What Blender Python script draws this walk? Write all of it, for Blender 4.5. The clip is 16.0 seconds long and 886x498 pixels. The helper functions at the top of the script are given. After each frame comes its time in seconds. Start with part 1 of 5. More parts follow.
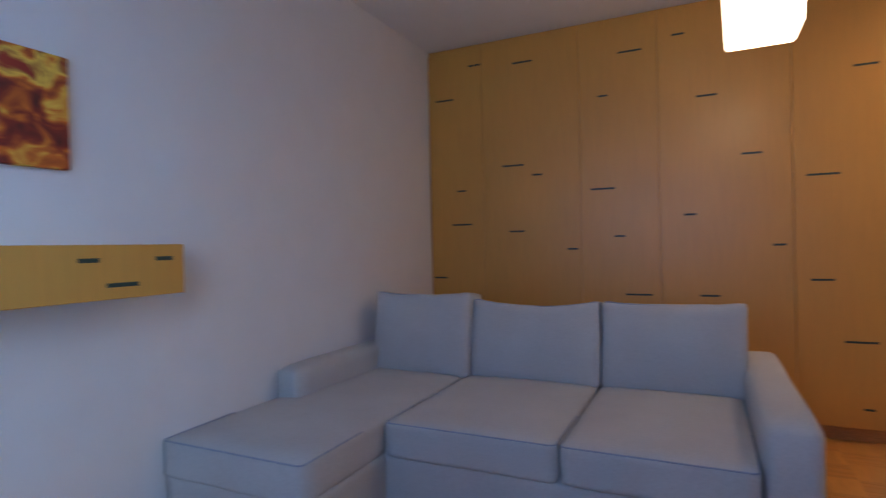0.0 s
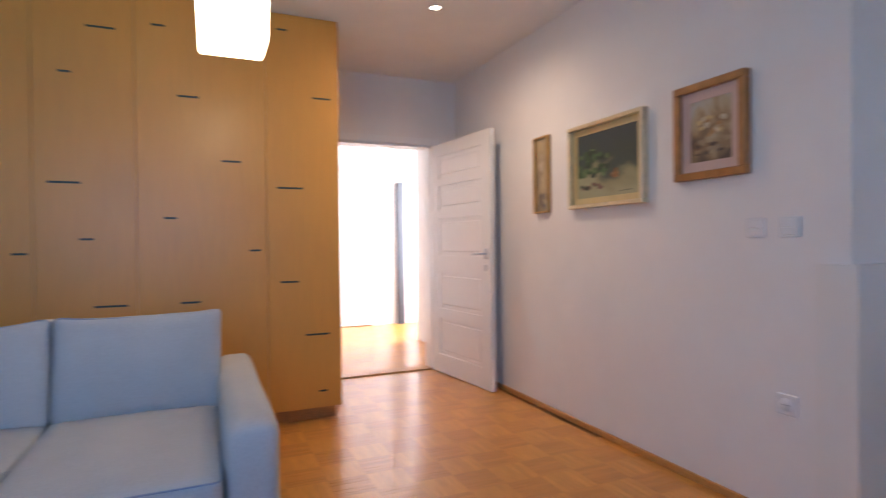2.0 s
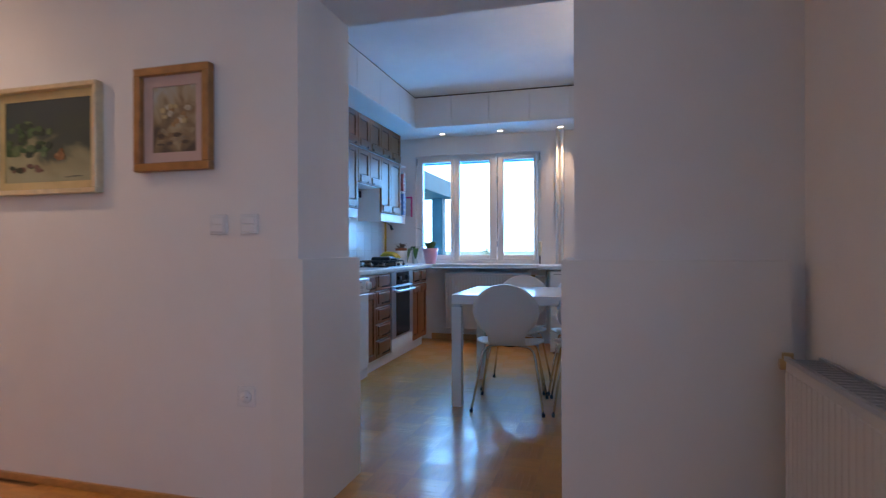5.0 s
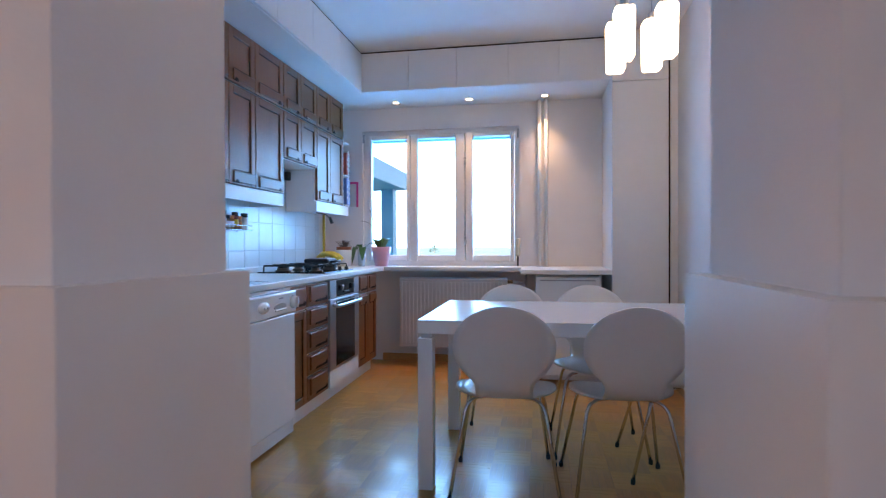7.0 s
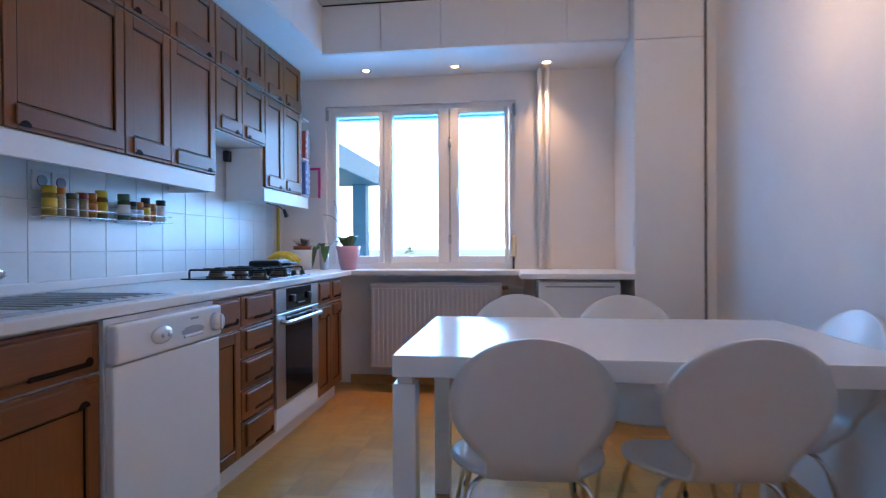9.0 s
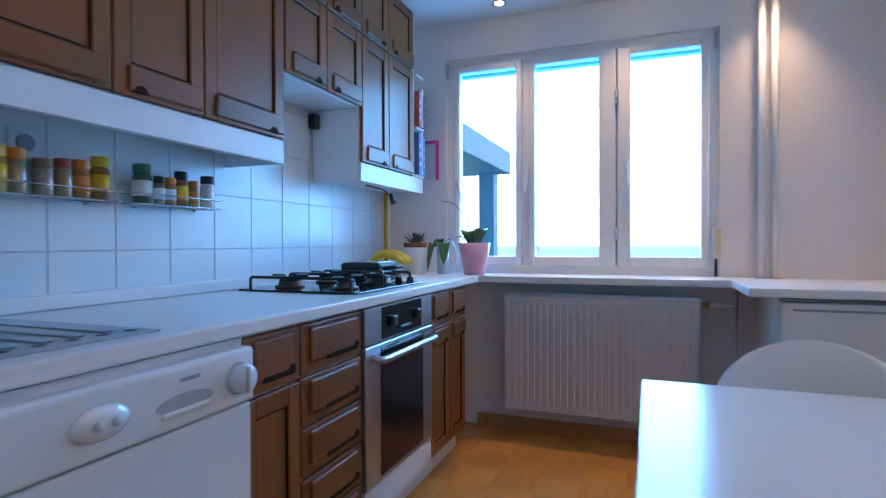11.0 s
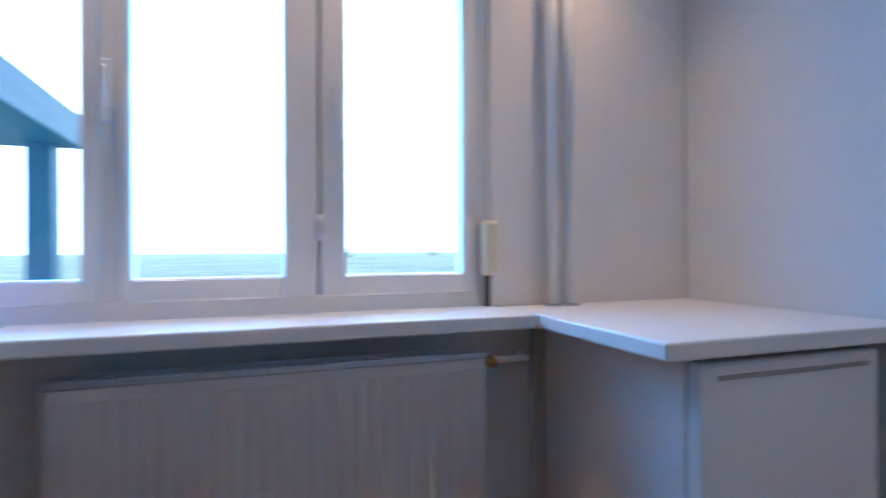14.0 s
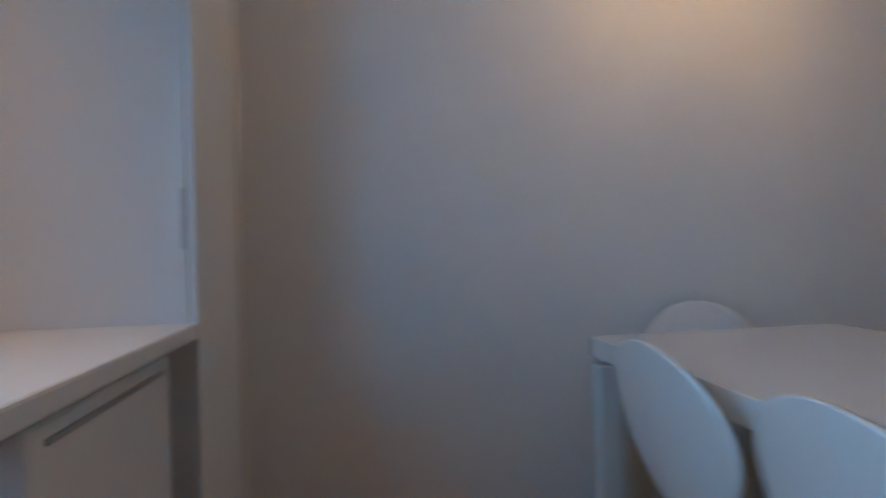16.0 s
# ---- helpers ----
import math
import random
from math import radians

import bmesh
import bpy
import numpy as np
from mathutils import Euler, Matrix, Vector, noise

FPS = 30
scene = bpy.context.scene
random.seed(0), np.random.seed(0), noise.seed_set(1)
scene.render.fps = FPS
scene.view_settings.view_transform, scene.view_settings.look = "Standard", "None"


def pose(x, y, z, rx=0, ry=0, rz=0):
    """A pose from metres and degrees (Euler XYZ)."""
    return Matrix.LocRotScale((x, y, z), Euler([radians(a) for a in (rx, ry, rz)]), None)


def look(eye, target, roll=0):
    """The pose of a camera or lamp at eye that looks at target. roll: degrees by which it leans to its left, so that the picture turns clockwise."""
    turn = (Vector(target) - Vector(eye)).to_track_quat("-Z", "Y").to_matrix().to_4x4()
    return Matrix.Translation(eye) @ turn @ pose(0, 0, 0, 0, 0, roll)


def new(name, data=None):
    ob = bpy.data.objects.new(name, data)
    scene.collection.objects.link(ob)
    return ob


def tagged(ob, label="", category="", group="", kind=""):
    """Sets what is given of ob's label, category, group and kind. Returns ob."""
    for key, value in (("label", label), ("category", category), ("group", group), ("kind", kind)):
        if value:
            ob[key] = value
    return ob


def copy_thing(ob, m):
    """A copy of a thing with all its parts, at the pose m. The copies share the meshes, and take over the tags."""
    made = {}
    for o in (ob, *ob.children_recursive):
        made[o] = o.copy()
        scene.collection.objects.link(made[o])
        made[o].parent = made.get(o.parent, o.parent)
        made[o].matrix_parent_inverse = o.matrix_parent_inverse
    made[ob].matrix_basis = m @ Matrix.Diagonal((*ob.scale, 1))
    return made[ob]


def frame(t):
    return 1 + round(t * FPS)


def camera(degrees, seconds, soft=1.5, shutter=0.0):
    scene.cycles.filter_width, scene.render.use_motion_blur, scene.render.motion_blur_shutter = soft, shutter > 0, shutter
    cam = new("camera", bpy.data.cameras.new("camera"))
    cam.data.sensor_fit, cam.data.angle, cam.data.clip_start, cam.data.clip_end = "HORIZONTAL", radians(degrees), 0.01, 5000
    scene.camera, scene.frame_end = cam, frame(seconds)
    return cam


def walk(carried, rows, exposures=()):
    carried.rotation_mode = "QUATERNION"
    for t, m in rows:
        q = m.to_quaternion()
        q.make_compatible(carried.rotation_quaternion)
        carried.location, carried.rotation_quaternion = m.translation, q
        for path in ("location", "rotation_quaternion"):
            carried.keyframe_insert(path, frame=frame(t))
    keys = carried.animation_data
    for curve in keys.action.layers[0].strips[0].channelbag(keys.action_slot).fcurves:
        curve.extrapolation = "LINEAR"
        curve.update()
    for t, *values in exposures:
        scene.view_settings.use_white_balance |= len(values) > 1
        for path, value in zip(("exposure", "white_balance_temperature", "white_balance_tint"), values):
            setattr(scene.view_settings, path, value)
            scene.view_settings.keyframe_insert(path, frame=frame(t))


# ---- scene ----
cam = camera(78.0, 16.0, 1.2, 0.6)
PATH = [
    (0, (0.697, 0.485, 1.124), (-0.167, 2.289, 1.113), -1.3),
    (0.5, (0.72, 0.574, 1.131), (0.193, 2.503, 1.1), -0.6),
    (1, (0.771, 0.649, 1.124), (0.751, 2.649, 1.105), -0.9),
    (1.5, (0.821, 0.626, 1.131), (1.22, 2.586, 1.106), -0.6),
    (2, (0.797, 0.611, 1.119), (1.596, 2.444, 1.099), -0.6),
    (2.5, (0.702, 0.624, 1.103), (1.852, 2.259, 1.089), -0.6),
    (3, (0.622, 0.62, 1.09), (2.069, 2.0, 1.075), -0.5),
    (3.5, (0.625, 0.627, 1.076), (2.271, 1.763, 1.071), -0.3),
    (4, (0.655, 0.607, 1.074), (2.459, 1.469, 1.07), -0.3),
    (4.5, (0.751, 0.635, 1.074), (2.641, 1.291, 1.071), -0.4),
    (4.7, (0.824, 0.645, 1.069), (2.732, 1.246, 1.067), -0.3),
    (7, (2.174, 1.075, 1.09), (4.143, 1.427, 1.074), -0.2),
    (7.5, (2.375, 1.16, 1.092), (4.359, 1.418, 1.081), -0.1),
    (8, (2.58, 1.207, 1.087), (4.572, 1.393, 1.074), -0.2),
    (8.5, (2.783, 1.225, 1.08), (4.775, 1.408, 1.07), -0.2),
    (9, (3.02, 1.265, 1.066), (5.003, 1.528, 1.056), -0.3),
    (9.5, (3.287, 1.325, 1.064), (5.235, 1.776, 1.058), -0.1),
    (9.7, (3.39, 1.35, 1.064), (5.308, 1.92, 1.056), -0.1),
    (11.8, (4.537, 1.755, 1.072), (6.398, 2.464, 1.05), -0.2),
    (12, (4.653, 1.785, 1.062), (6.534, 2.437, 1.04), -0.4),
    (12.5, (4.942, 1.85, 1.058), (6.886, 2.298, 1.04), -0.5),
    (13, (5.259, 1.875, 1.046), (7.249, 2.058, 1.038), -0.5),
    (13.5, (5.491, 1.867, 1.049), (7.489, 1.78, 1.046), -0.8),
    (14, (5.695, 1.938, 1.062), (7.583, 1.277, 1.063), -0.3),
    (14.5, (5.842, 1.861, 1.047), (7.47, 0.701, 1.063), -0.3),
    (15, (5.908, 1.763, 1.039), (7.157, 0.202, 1.061), -0.3),
    (15.5, (5.953, 1.791, 1.042), (6.515, -0.129, 1.041), -1.5),
    (16, (6.106, 1.857, 1.047), (5.825, -0.123, 1.044), -1.5),
]
EXPOSURE = [(0, -0.45, 6600, 29), (0.5, 0.14, 6650, 25), (1.0, 0.25, 6300, 16), (1.5, 0.2, 6300, 19), (2.0, 0.2, 6300, 20), (2.5, -0.15, 6250, 22), (3.0, -0.6, 6200, 23), (3.5, -0.68, 6500, 25), (4.5, -0.5, 6700, 26), (7, 0.05, 7350, 32), (9, -0.05, 7500, 35), (12, -0.1, 6150, 24), (13, 0.05, 6250, 24), (14, -0.25, 6500, 25), (15, -0.67, 8200, 30), (16, -0.85, 9100, 27)]
walk(cam, [(t, look(eye, target, roll)) for t, eye, target, roll in PATH], EXPOSURE)

# ---- world and large lights ----
world = bpy.data.worlds.new("sky")
scene.world = world
world.use_nodes = True
wn = world.node_tree.nodes
sky = wn.new("ShaderNodeTexSky")
sky.sky_type = "NISHITA"
sky.sun_disc = False
sky.sun_elevation = radians(35)
sky.sun_rotation = radians(250)
wn["Background"].inputs[1].default_value = 0.15
world.node_tree.links.new(sky.outputs[0], wn["Background"].inputs[0])

sun_data = bpy.data.lights.new("sun", "SUN")
sun_data.energy, sun_data.angle, sun_data.color = 5.0, radians(0.6), (1.0, 0.95, 0.88)
sun_lamp = new("sun", sun_data)
# the sun stands behind the house, over the fields to the north-west
sun_lamp.matrix_world = look((-10, 12, 12), (0, 0, 0))


def area(name, at, target, width, height, watts, colour):
    d = bpy.data.lights.new(name, "AREA")
    d.shape, d.size, d.size_y, d.energy, d.color = "RECTANGLE", width, height, watts, colour
    ob = new(name, d)
    ob.matrix_world = look(at, target)
    return ob


def spot(name, at, target, watts, colour, cone=70, blend=0.6):
    d = bpy.data.lights.new(name, "SPOT")
    d.energy, d.color, d.spot_size, d.spot_blend, d.shadow_soft_size = watts, colour, radians(cone), blend, 0.03
    ob = new(name, d)
    ob.matrix_world = look(at, target)
    return ob


WARM = (1.0, 0.72, 0.42)
area("kitchen_window_daylight", (7.42, 2.0, 1.53), (5.0, 2.0, 1.2), 1.40, 1.15, 72, (0.02, 0.41, 1.0))
area("living_window_daylight", (0.2, 0.0, 1.45), (0.2, 3.0, 0.9), 2.0, 1.15, 22, (0.16, 0.46, 1.0))
area("hall_window_daylight", (4.2, 6.9, 1.55), (2.0, 6.6, 1.0), 1.3, 1.5, 140, (0.95, 0.97, 1.0))


# ---- materials ----
def mat(name, colour, rough=0.5, metal=0.0, grain=0.0, grain_scale=20.0, stretch=(1, 1, 1), bump=0.0, bump_scale=80.0,
        blotch=0.0, blotch_scale=2.0, random_tint=0.0, spec=0.5, coat=0.0, island=False, coat_rough=0.1, block_tint=0.0):
    m = bpy.data.materials.new(name)
    m.use_nodes = True
    nt = m.node_tree
    n, l = nt.nodes, nt.links
    b = n["Principled BSDF"]
    b.inputs["Roughness"].default_value = rough
    b.inputs["Metallic"].default_value = metal
    b.inputs["Specular IOR Level"].default_value = spec
    b.inputs["Coat Weight"].default_value = coat
    b.inputs["Coat Roughness"].default_value = coat_rough
    tc = n.new("ShaderNodeTexCoord")
    mp = n.new("ShaderNodeMapping")
    mp.inputs["Scale"].default_value = stretch
    l.new(tc.outputs["Object"], mp.inputs["Vector"])
    hsv = n.new("ShaderNodeHueSaturation")
    hsv.inputs["Color"].default_value = (*colour, 1)
    value = None

    def add(sock):
        nonlocal value
        if value is None:
            value = sock
        else:
            s = n.new("ShaderNodeMath")
            s.operation = "ADD"
            l.new(value, s.inputs[0])
            l.new(sock, s.inputs[1])
            value = s.outputs[0]

    def layer(scale, amount, vec, detail=4.0):
        t = n.new("ShaderNodeTexNoise")
        t.inputs["Scale"].default_value = scale
        t.inputs["Detail"].default_value = detail
        l.new(vec, t.inputs["Vector"])
        r = n.new("ShaderNodeMapRange")
        r.inputs["From Min"].default_value, r.inputs["From Max"].default_value = 0.25, 0.75
        r.inputs["To Min"].default_value, r.inputs["To Max"].default_value = -amount, amount
        l.new(t.outputs["Fac"], r.inputs["Value"])
        add(r.outputs[0])
        return t

    if grain:
        layer(grain_scale, grain, mp.outputs[0], 6)
    if blotch:
        layer(blotch_scale, blotch, tc.outputs["Object"], 2)
    if random_tint:
        if island:
            src = n.new("ShaderNodeNewGeometry").outputs["Random Per Island"]
        else:
            src = n.new("ShaderNodeObjectInfo").outputs["Random"]
        r = n.new("ShaderNodeMapRange")
        r.inputs["To Min"].default_value, r.inputs["To Max"].default_value = -random_tint, random_tint
        l.new(src, r.inputs["Value"])
        add(r.outputs[0])
    if block_tint:
        r = n.new("ShaderNodeMapRange")
        r.inputs["To Min"].default_value, r.inputs["To Max"].default_value = -block_tint, block_tint
        l.new(n.new("ShaderNodeObjectInfo").outputs["Random"], r.inputs["Value"])
        add(r.outputs[0])
    if value is not None:
        one = n.new("ShaderNodeMath")
        one.operation = "ADD"
        one.inputs[1].default_value = 1.0
        l.new(value, one.inputs[0])
        l.new(one.outputs[0], hsv.inputs["Value"])
    l.new(hsv.outputs["Color"], b.inputs["Base Color"])
    if bump:
        t = n.new("ShaderNodeTexNoise")
        t.inputs["Scale"].default_value = bump_scale
        t.inputs["Detail"].default_value = 5
        l.new(mp.outputs[0], t.inputs["Vector"])
        bp = n.new("ShaderNodeBump")
        bp.inputs["Strength"].default_value = bump
        bp.inputs["Distance"].default_value = 0.004
        l.new(t.outputs["Fac"], bp.inputs["Height"])
        l.new(bp.outputs[0], b.inputs["Normal"])
    return m


def glow(name, colour, strength):
    m = mat(name, (0.9, 0.9, 0.88), 0.4)
    b = m.node_tree.nodes["Principled BSDF"]
    b.inputs["Emission Color"].default_value = (*colour, 1)
    b.inputs["Emission Strength"].default_value = strength
    return m


def pane_glass(name):
    """Thin clear window glass: it lets the view through and mirrors a little."""
    m = bpy.data.materials.new(name)
    m.use_nodes = True
    n, l = m.node_tree.nodes, m.node_tree.links
    n.remove(n["Principled BSDF"])
    clear, gloss, mix, fr = n.new("ShaderNodeBsdfTransparent"), n.new("ShaderNodeBsdfGlossy"), n.new("ShaderNodeMixShader"), n.new("ShaderNodeFresnel")
    gloss.inputs["Roughness"].default_value = 0.01
    fr.inputs["IOR"].default_value = 1.35
    l.new(fr.outputs[0], mix.inputs[0])
    l.new(clear.outputs[0], mix.inputs[1])
    l.new(gloss.outputs[0], mix.inputs[2])
    l.new(mix.outputs[0], n["Material Output"].inputs[0])
    return m


WALL = mat("wall_paint", (0.78, 0.755, 0.735), 0.85, grain=0.02, grain_scale=6, blotch=0.03, blotch_scale=0.7, bump=0.15, bump_scale=120)
CEIL = mat("ceiling_paint", (0.80, 0.785, 0.77), 0.9, grain=0.015, grain_scale=8, blotch=0.02, bump=0.1, bump_scale=100)
TRIMWHITE = mat("white_lacquer", (0.80, 0.79, 0.775), 0.35, grain=0.01, grain_scale=5, blotch=0.015, bump=0.02, bump_scale=60)
CLAD = mat("white_cladding", (0.76, 0.735, 0.70), 0.45, grain=0.012, grain_scale=4, blotch=0.02)
VENEER = mat("birch_veneer", (0.66, 0.315, 0.058), 0.42, grain=0.055, grain_scale=5, stretch=(26, 26, 1.0), blotch=0.07, blotch_scale=1.3, coat=0.45, coat_rough=0.3)
SLOT = mat("slot_dark", (0.02, 0.05, 0.04), 0.5, grain=0.3, grain_scale=60)
OAK = dict(grain=0.10, grain_scale=9, blotch=0.08, blotch_scale=1.2, coat_rough=0.14, spec=0.25, island=True)
# turned squares are darker: sheen that changes with grain direction, put into the colour
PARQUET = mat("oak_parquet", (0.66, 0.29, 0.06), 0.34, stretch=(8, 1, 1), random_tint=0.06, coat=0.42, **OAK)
PARQUET_T = mat("oak_parquet_turned_low_sheen", (0.58, 0.245, 0.05), 0.32, stretch=(1, 8, 1), random_tint=0.06, coat=0.3, **OAK)
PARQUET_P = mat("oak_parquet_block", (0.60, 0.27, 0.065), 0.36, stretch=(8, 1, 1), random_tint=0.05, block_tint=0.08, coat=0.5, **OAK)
PARQUET_Q = mat("oak_parquet_block_turned_low_sheen", (0.51, 0.22, 0.052), 0.31, stretch=(8, 1, 1), random_tint=0.05, block_tint=0.08, coat=0.16, **OAK)
OAKTRIM = mat("oak_trim", (0.54, 0.26, 0.08), 0.45, grain=0.18, grain_scale=7, stretch=(4, 4, 20))
SUBFLOOR = mat("parquet_joint", (0.26, 0.115, 0.035), 0.6, grain=0.2)
KWOOD = mat("brown_oak_door", (0.27, 0.082, 0.016), 0.5, grain=0.12, grain_scale=6, stretch=(22, 22, 1.2), blotch=0.14, blotch_scale=3, random_tint=0.06, coat=0.35, coat_rough=0.32, spec=0.3, bump=0.06, bump_scale=30)
KWOODH = mat("brown_oak_rail", (0.225, 0.066, 0.012), 0.5, grain=0.13, grain_scale=6, stretch=(1.2, 22, 22), blotch=0.14, blotch_scale=3, random_tint=0.06, coat=0.35, coat_rough=0.32, spec=0.3, bump=0.06, bump_scale=30)
# near-black for joints and grooves; the shade in recesses is put into this colour
KDARK = mat("recess_shade_and_joint", (0.035, 0.012, 0.006), 0.85, grain=0.2, spec=0.1)
LAMINATE = mat("white_worktop", (0.78, 0.775, 0.76), 0.32, grain=0.015, grain_scale=40, blotch=0.015, spec=0.5)
KWHITE = mat("white_carcass", (0.79, 0.785, 0.775), 0.4, grain=0.01, blotch=0.02)
ENAMEL = mat("white_enamel", (0.80, 0.80, 0.80), 0.22, grain=0.008, blotch=0.012, coat=0.4)
TILE = mat("white_glazed_tile", (0.71, 0.77, 0.775), 0.3, grain=0.015, grain_scale=12, random_tint=0.025, coat=0.3, coat_rough=0.22, bump=0.08, bump_scale=14)
GROUT = mat("grout", (0.64, 0.67, 0.67), 0.9, grain=0.1, grain_scale=50)
STEEL = mat("brushed_steel", (0.52, 0.54, 0.57), 0.36, 1.0, grain=0.08, grain_scale=12, stretch=(2, 2, 50))
CHROME = mat("chrome", (0.70, 0.70, 0.72), 0.12, 1.0, grain=0.03)
BLACKGLASS = mat("black_glass", (0.010, 0.010, 0.012), 0.12, grain=0.1, spec=0.35)
IRON = mat("black_cast_iron", (0.014, 0.014, 0.015), 0.5, grain=0.25, grain_scale=60, bump=0.2, bump_scale=150)
BLACKPL = mat("black_plastic", (0.012, 0.012, 0.012), 0.4, grain=0.2, grain_scale=40)
SOFA = mat("white_grey_woven_fabric", (0.52, 0.51, 0.495), 0.95, grain=0.08, grain_scale=140, blotch=0.06, blotch_scale=3.5, bump=0.35, bump_scale=330, spec=0.2)
PIPING = mat("blue_grey_seam", (0.30, 0.34, 0.42), 0.9, grain=0.1)
CHAIRW = mat("white_lacquered_ply", (0.78, 0.775, 0.765), 0.30, grain=0.008, blotch=0.012, coat=0.2)
TABLEW = mat("white_gloss_table", (0.80, 0.795, 0.785), 0.2, grain=0.006, blotch=0.01, coat=0.15, coat_rough=0.12)
UPVC = mat("white_window_paint", (0.78, 0.78, 0.77), 0.35, grain=0.012, blotch=0.02)
RUBBER = mat("dark_rubber", (0.03, 0.03, 0.03), 0.7, grain=0.2)
GLASS = pane_glass("window_glass")
SHADE = glow("lit_opal_glass", (1.0, 0.80, 0.50), 9.0)
CUBE_SHADE = glow("lit_opal_cube_glass", (1.0, 0.82, 0.52), 7.0)
LENS = glow("lit_spot_lens", (1.0, 0.85, 0.6), 12.0)
CANOPY = mat("blue_painted_steel", (0.02, 0.23, 0.42), 0.5, grain=0.06, blotch=0.05)
BLINDRAIL = mat("blue_blind_rail", (0.10, 0.42, 0.60), 0.5, grain=0.05)
FIELD = mat("pale_meadow", (0.22, 0.38, 0.35), 0.95, grain=0.3, grain_scale=0.6, blotch=0.2, blotch_scale=0.05)
ASPHALT = mat("asphalt", (0.12, 0.12, 0.12), 0.9, grain=0.2, grain_scale=3)


PLASTICS = {}


def plastic(c):
    if c not in PLASTICS:
        PLASTICS[c] = mat("plastic_" + str(len(PLASTICS)), c, 0.4, grain=0.05, blotch=0.04)
    return PLASTICS[c]


def spice_mat(c):
    key = ("spice",) + c
    if key not in PLASTICS:
        PLASTICS[key] = mat("spice_" + str(len(PLASTICS)), c, 0.25, grain=0.3, grain_scale=160, coat=0.7)
    return PLASTICS[key]


# ---- mesh helpers ----
def box(bm, x0, x1, y0, y1, z0, z1, bevel=0.0, seg=1):
    r = bmesh.ops.create_cube(bm, size=1.0, matrix=Matrix.Translation(((x0 + x1) / 2, (y0 + y1) / 2, (z0 + z1) / 2)) @ Matrix.Diagonal((abs(x1 - x0), abs(y1 - y0), abs(z1 - z0), 1)))
    vs = r["verts"]
    if bevel:
        es = {e for v in vs for e in v.link_edges}
        bmesh.ops.bevel(bm, geom=list(es), offset=bevel, segments=seg, profile=0.5, affect="EDGES")
    return vs


def cyl(bm, a, b, r0, r1=None, seg=16):
    a, b = Vector(a), Vector(b)
    d = b - a
    m = Matrix.Translation((a + b) / 2) @ d.to_track_quat("Z", "Y").to_matrix().to_4x4()
    return bmesh.ops.create_cone(bm, cap_ends=True, segments=seg, radius1=r0, radius2=r0 if r1 is None else r1, depth=d.length, matrix=m)["verts"]


def lathe(bm, profile, seg=24, centre=(0, 0, 0)):
    rings = []
    for r, z in profile:
        rings.append([bm.verts.new((centre[0] + r * math.cos(2 * math.pi * i / seg), centre[1] + r * math.sin(2 * math.pi * i / seg), centre[2] + z)) for i in range(seg)])
    for p, q in zip(rings, rings[1:]):
        for i in range(seg):
            bm.faces.new((p[i], p[(i + 1) % seg], q[(i + 1) % seg], q[i]))
    bm.faces.new(rings[0][::-1])
    bm.faces.new(rings[-1])


def tube(bm, pts, r, seg=10):
    """A round bar along a bent line."""
    pts = [Vector(p) for p in pts]
    rings = []
    for i, p in enumerate(pts):
        d = (pts[min(i + 1, len(pts) - 1)] - pts[max(i - 1, 0)]).normalized()
        q = d.to_track_quat("Z", "Y")
        rings.append([bm.verts.new(p + q @ Vector((r * math.cos(2 * math.pi * k / seg), r * math.sin(2 * math.pi * k / seg), 0))) for k in range(seg)])
    for p, q in zip(rings, rings[1:]):
        for k in range(seg):
            bm.faces.new((p[k], p[(k + 1) % seg], q[(k + 1) % seg], q[k]))
    bm.faces.new(rings[0][::-1])
    bm.faces.new(rings[-1])


def bend(pts, radius, n=5):
    """Rounds the corners of a line of points."""
    pts = [Vector(p) for p in pts]
    out = [pts[0]]
    for a, b, c in zip(pts, pts[1:], pts[2:]):
        u, w = (a - b), (c - b)
        r = min(radius, u.length * 0.45, w.length * 0.45)
        p, q = b + u.normalized() * r, b + w.normalized() * r
        for i in range(n + 1):
            t = i / n
            out.append(p * (1 - t) ** 2 + b * 2 * t * (1 - t) + q * t * t)
    out.append(pts[-1])
    return out


def part(name, bm, material, parent=None, label="", smooth=False):
    bmesh.ops.recalc_face_normals(bm, faces=bm.faces)
    me = bpy.data.meshes.new(name)
    bm.to_mesh(me)
    bm.free()
    me.materials.append(material)
    for p in me.polygons:
        p.use_smooth = smooth
    ob = new(name, me)
    if parent is not None:
        root, up = Vector((0, 0, 0)), parent
        while up is not None:
            root += up.location
            up = up.parent
        me.transform(Matrix.Translation(-root))
        ob.parent = parent
    if label:
        tagged(ob, label)
    return ob


def thing(name, at, label, category, group=""):
    ob = new(name)
    ob.empty_display_size = 0.1
    ob.location = at
    return tagged(ob, label, category, group)


def boxpart(name, dims, material, parent=None, label="", bevel=0.0, seg=1):
    bm = bmesh.new()
    box(bm, *dims, bevel=bevel, seg=seg)
    return part(name, bm, material, parent, label, False)


def structure(name, dims_list, material, label, category):
    bm = bmesh.new()
    for d in dims_list:
        box(bm, *d)
    return tagged(part(name, bm, material), label, category, "", "structure")


# ---- the setting ----
XE, XK = 2.88, 3.34          # the wall between living room and kitchen
OY0, OY1, OZ = 0.742, 1.798, 2.12   # the opening in it
XW = 7.18                     # the kitchen's window wall
YT = 3.12                     # the kitchen's tiled wall
YR = 0.07                     # the kitchen's plain wall
XL, YN, YS = -1.135, 5.10, 0.06    # living room: west, north and south walls
CL, CK = 2.56, 2.715           # ceilings
T = 0.2

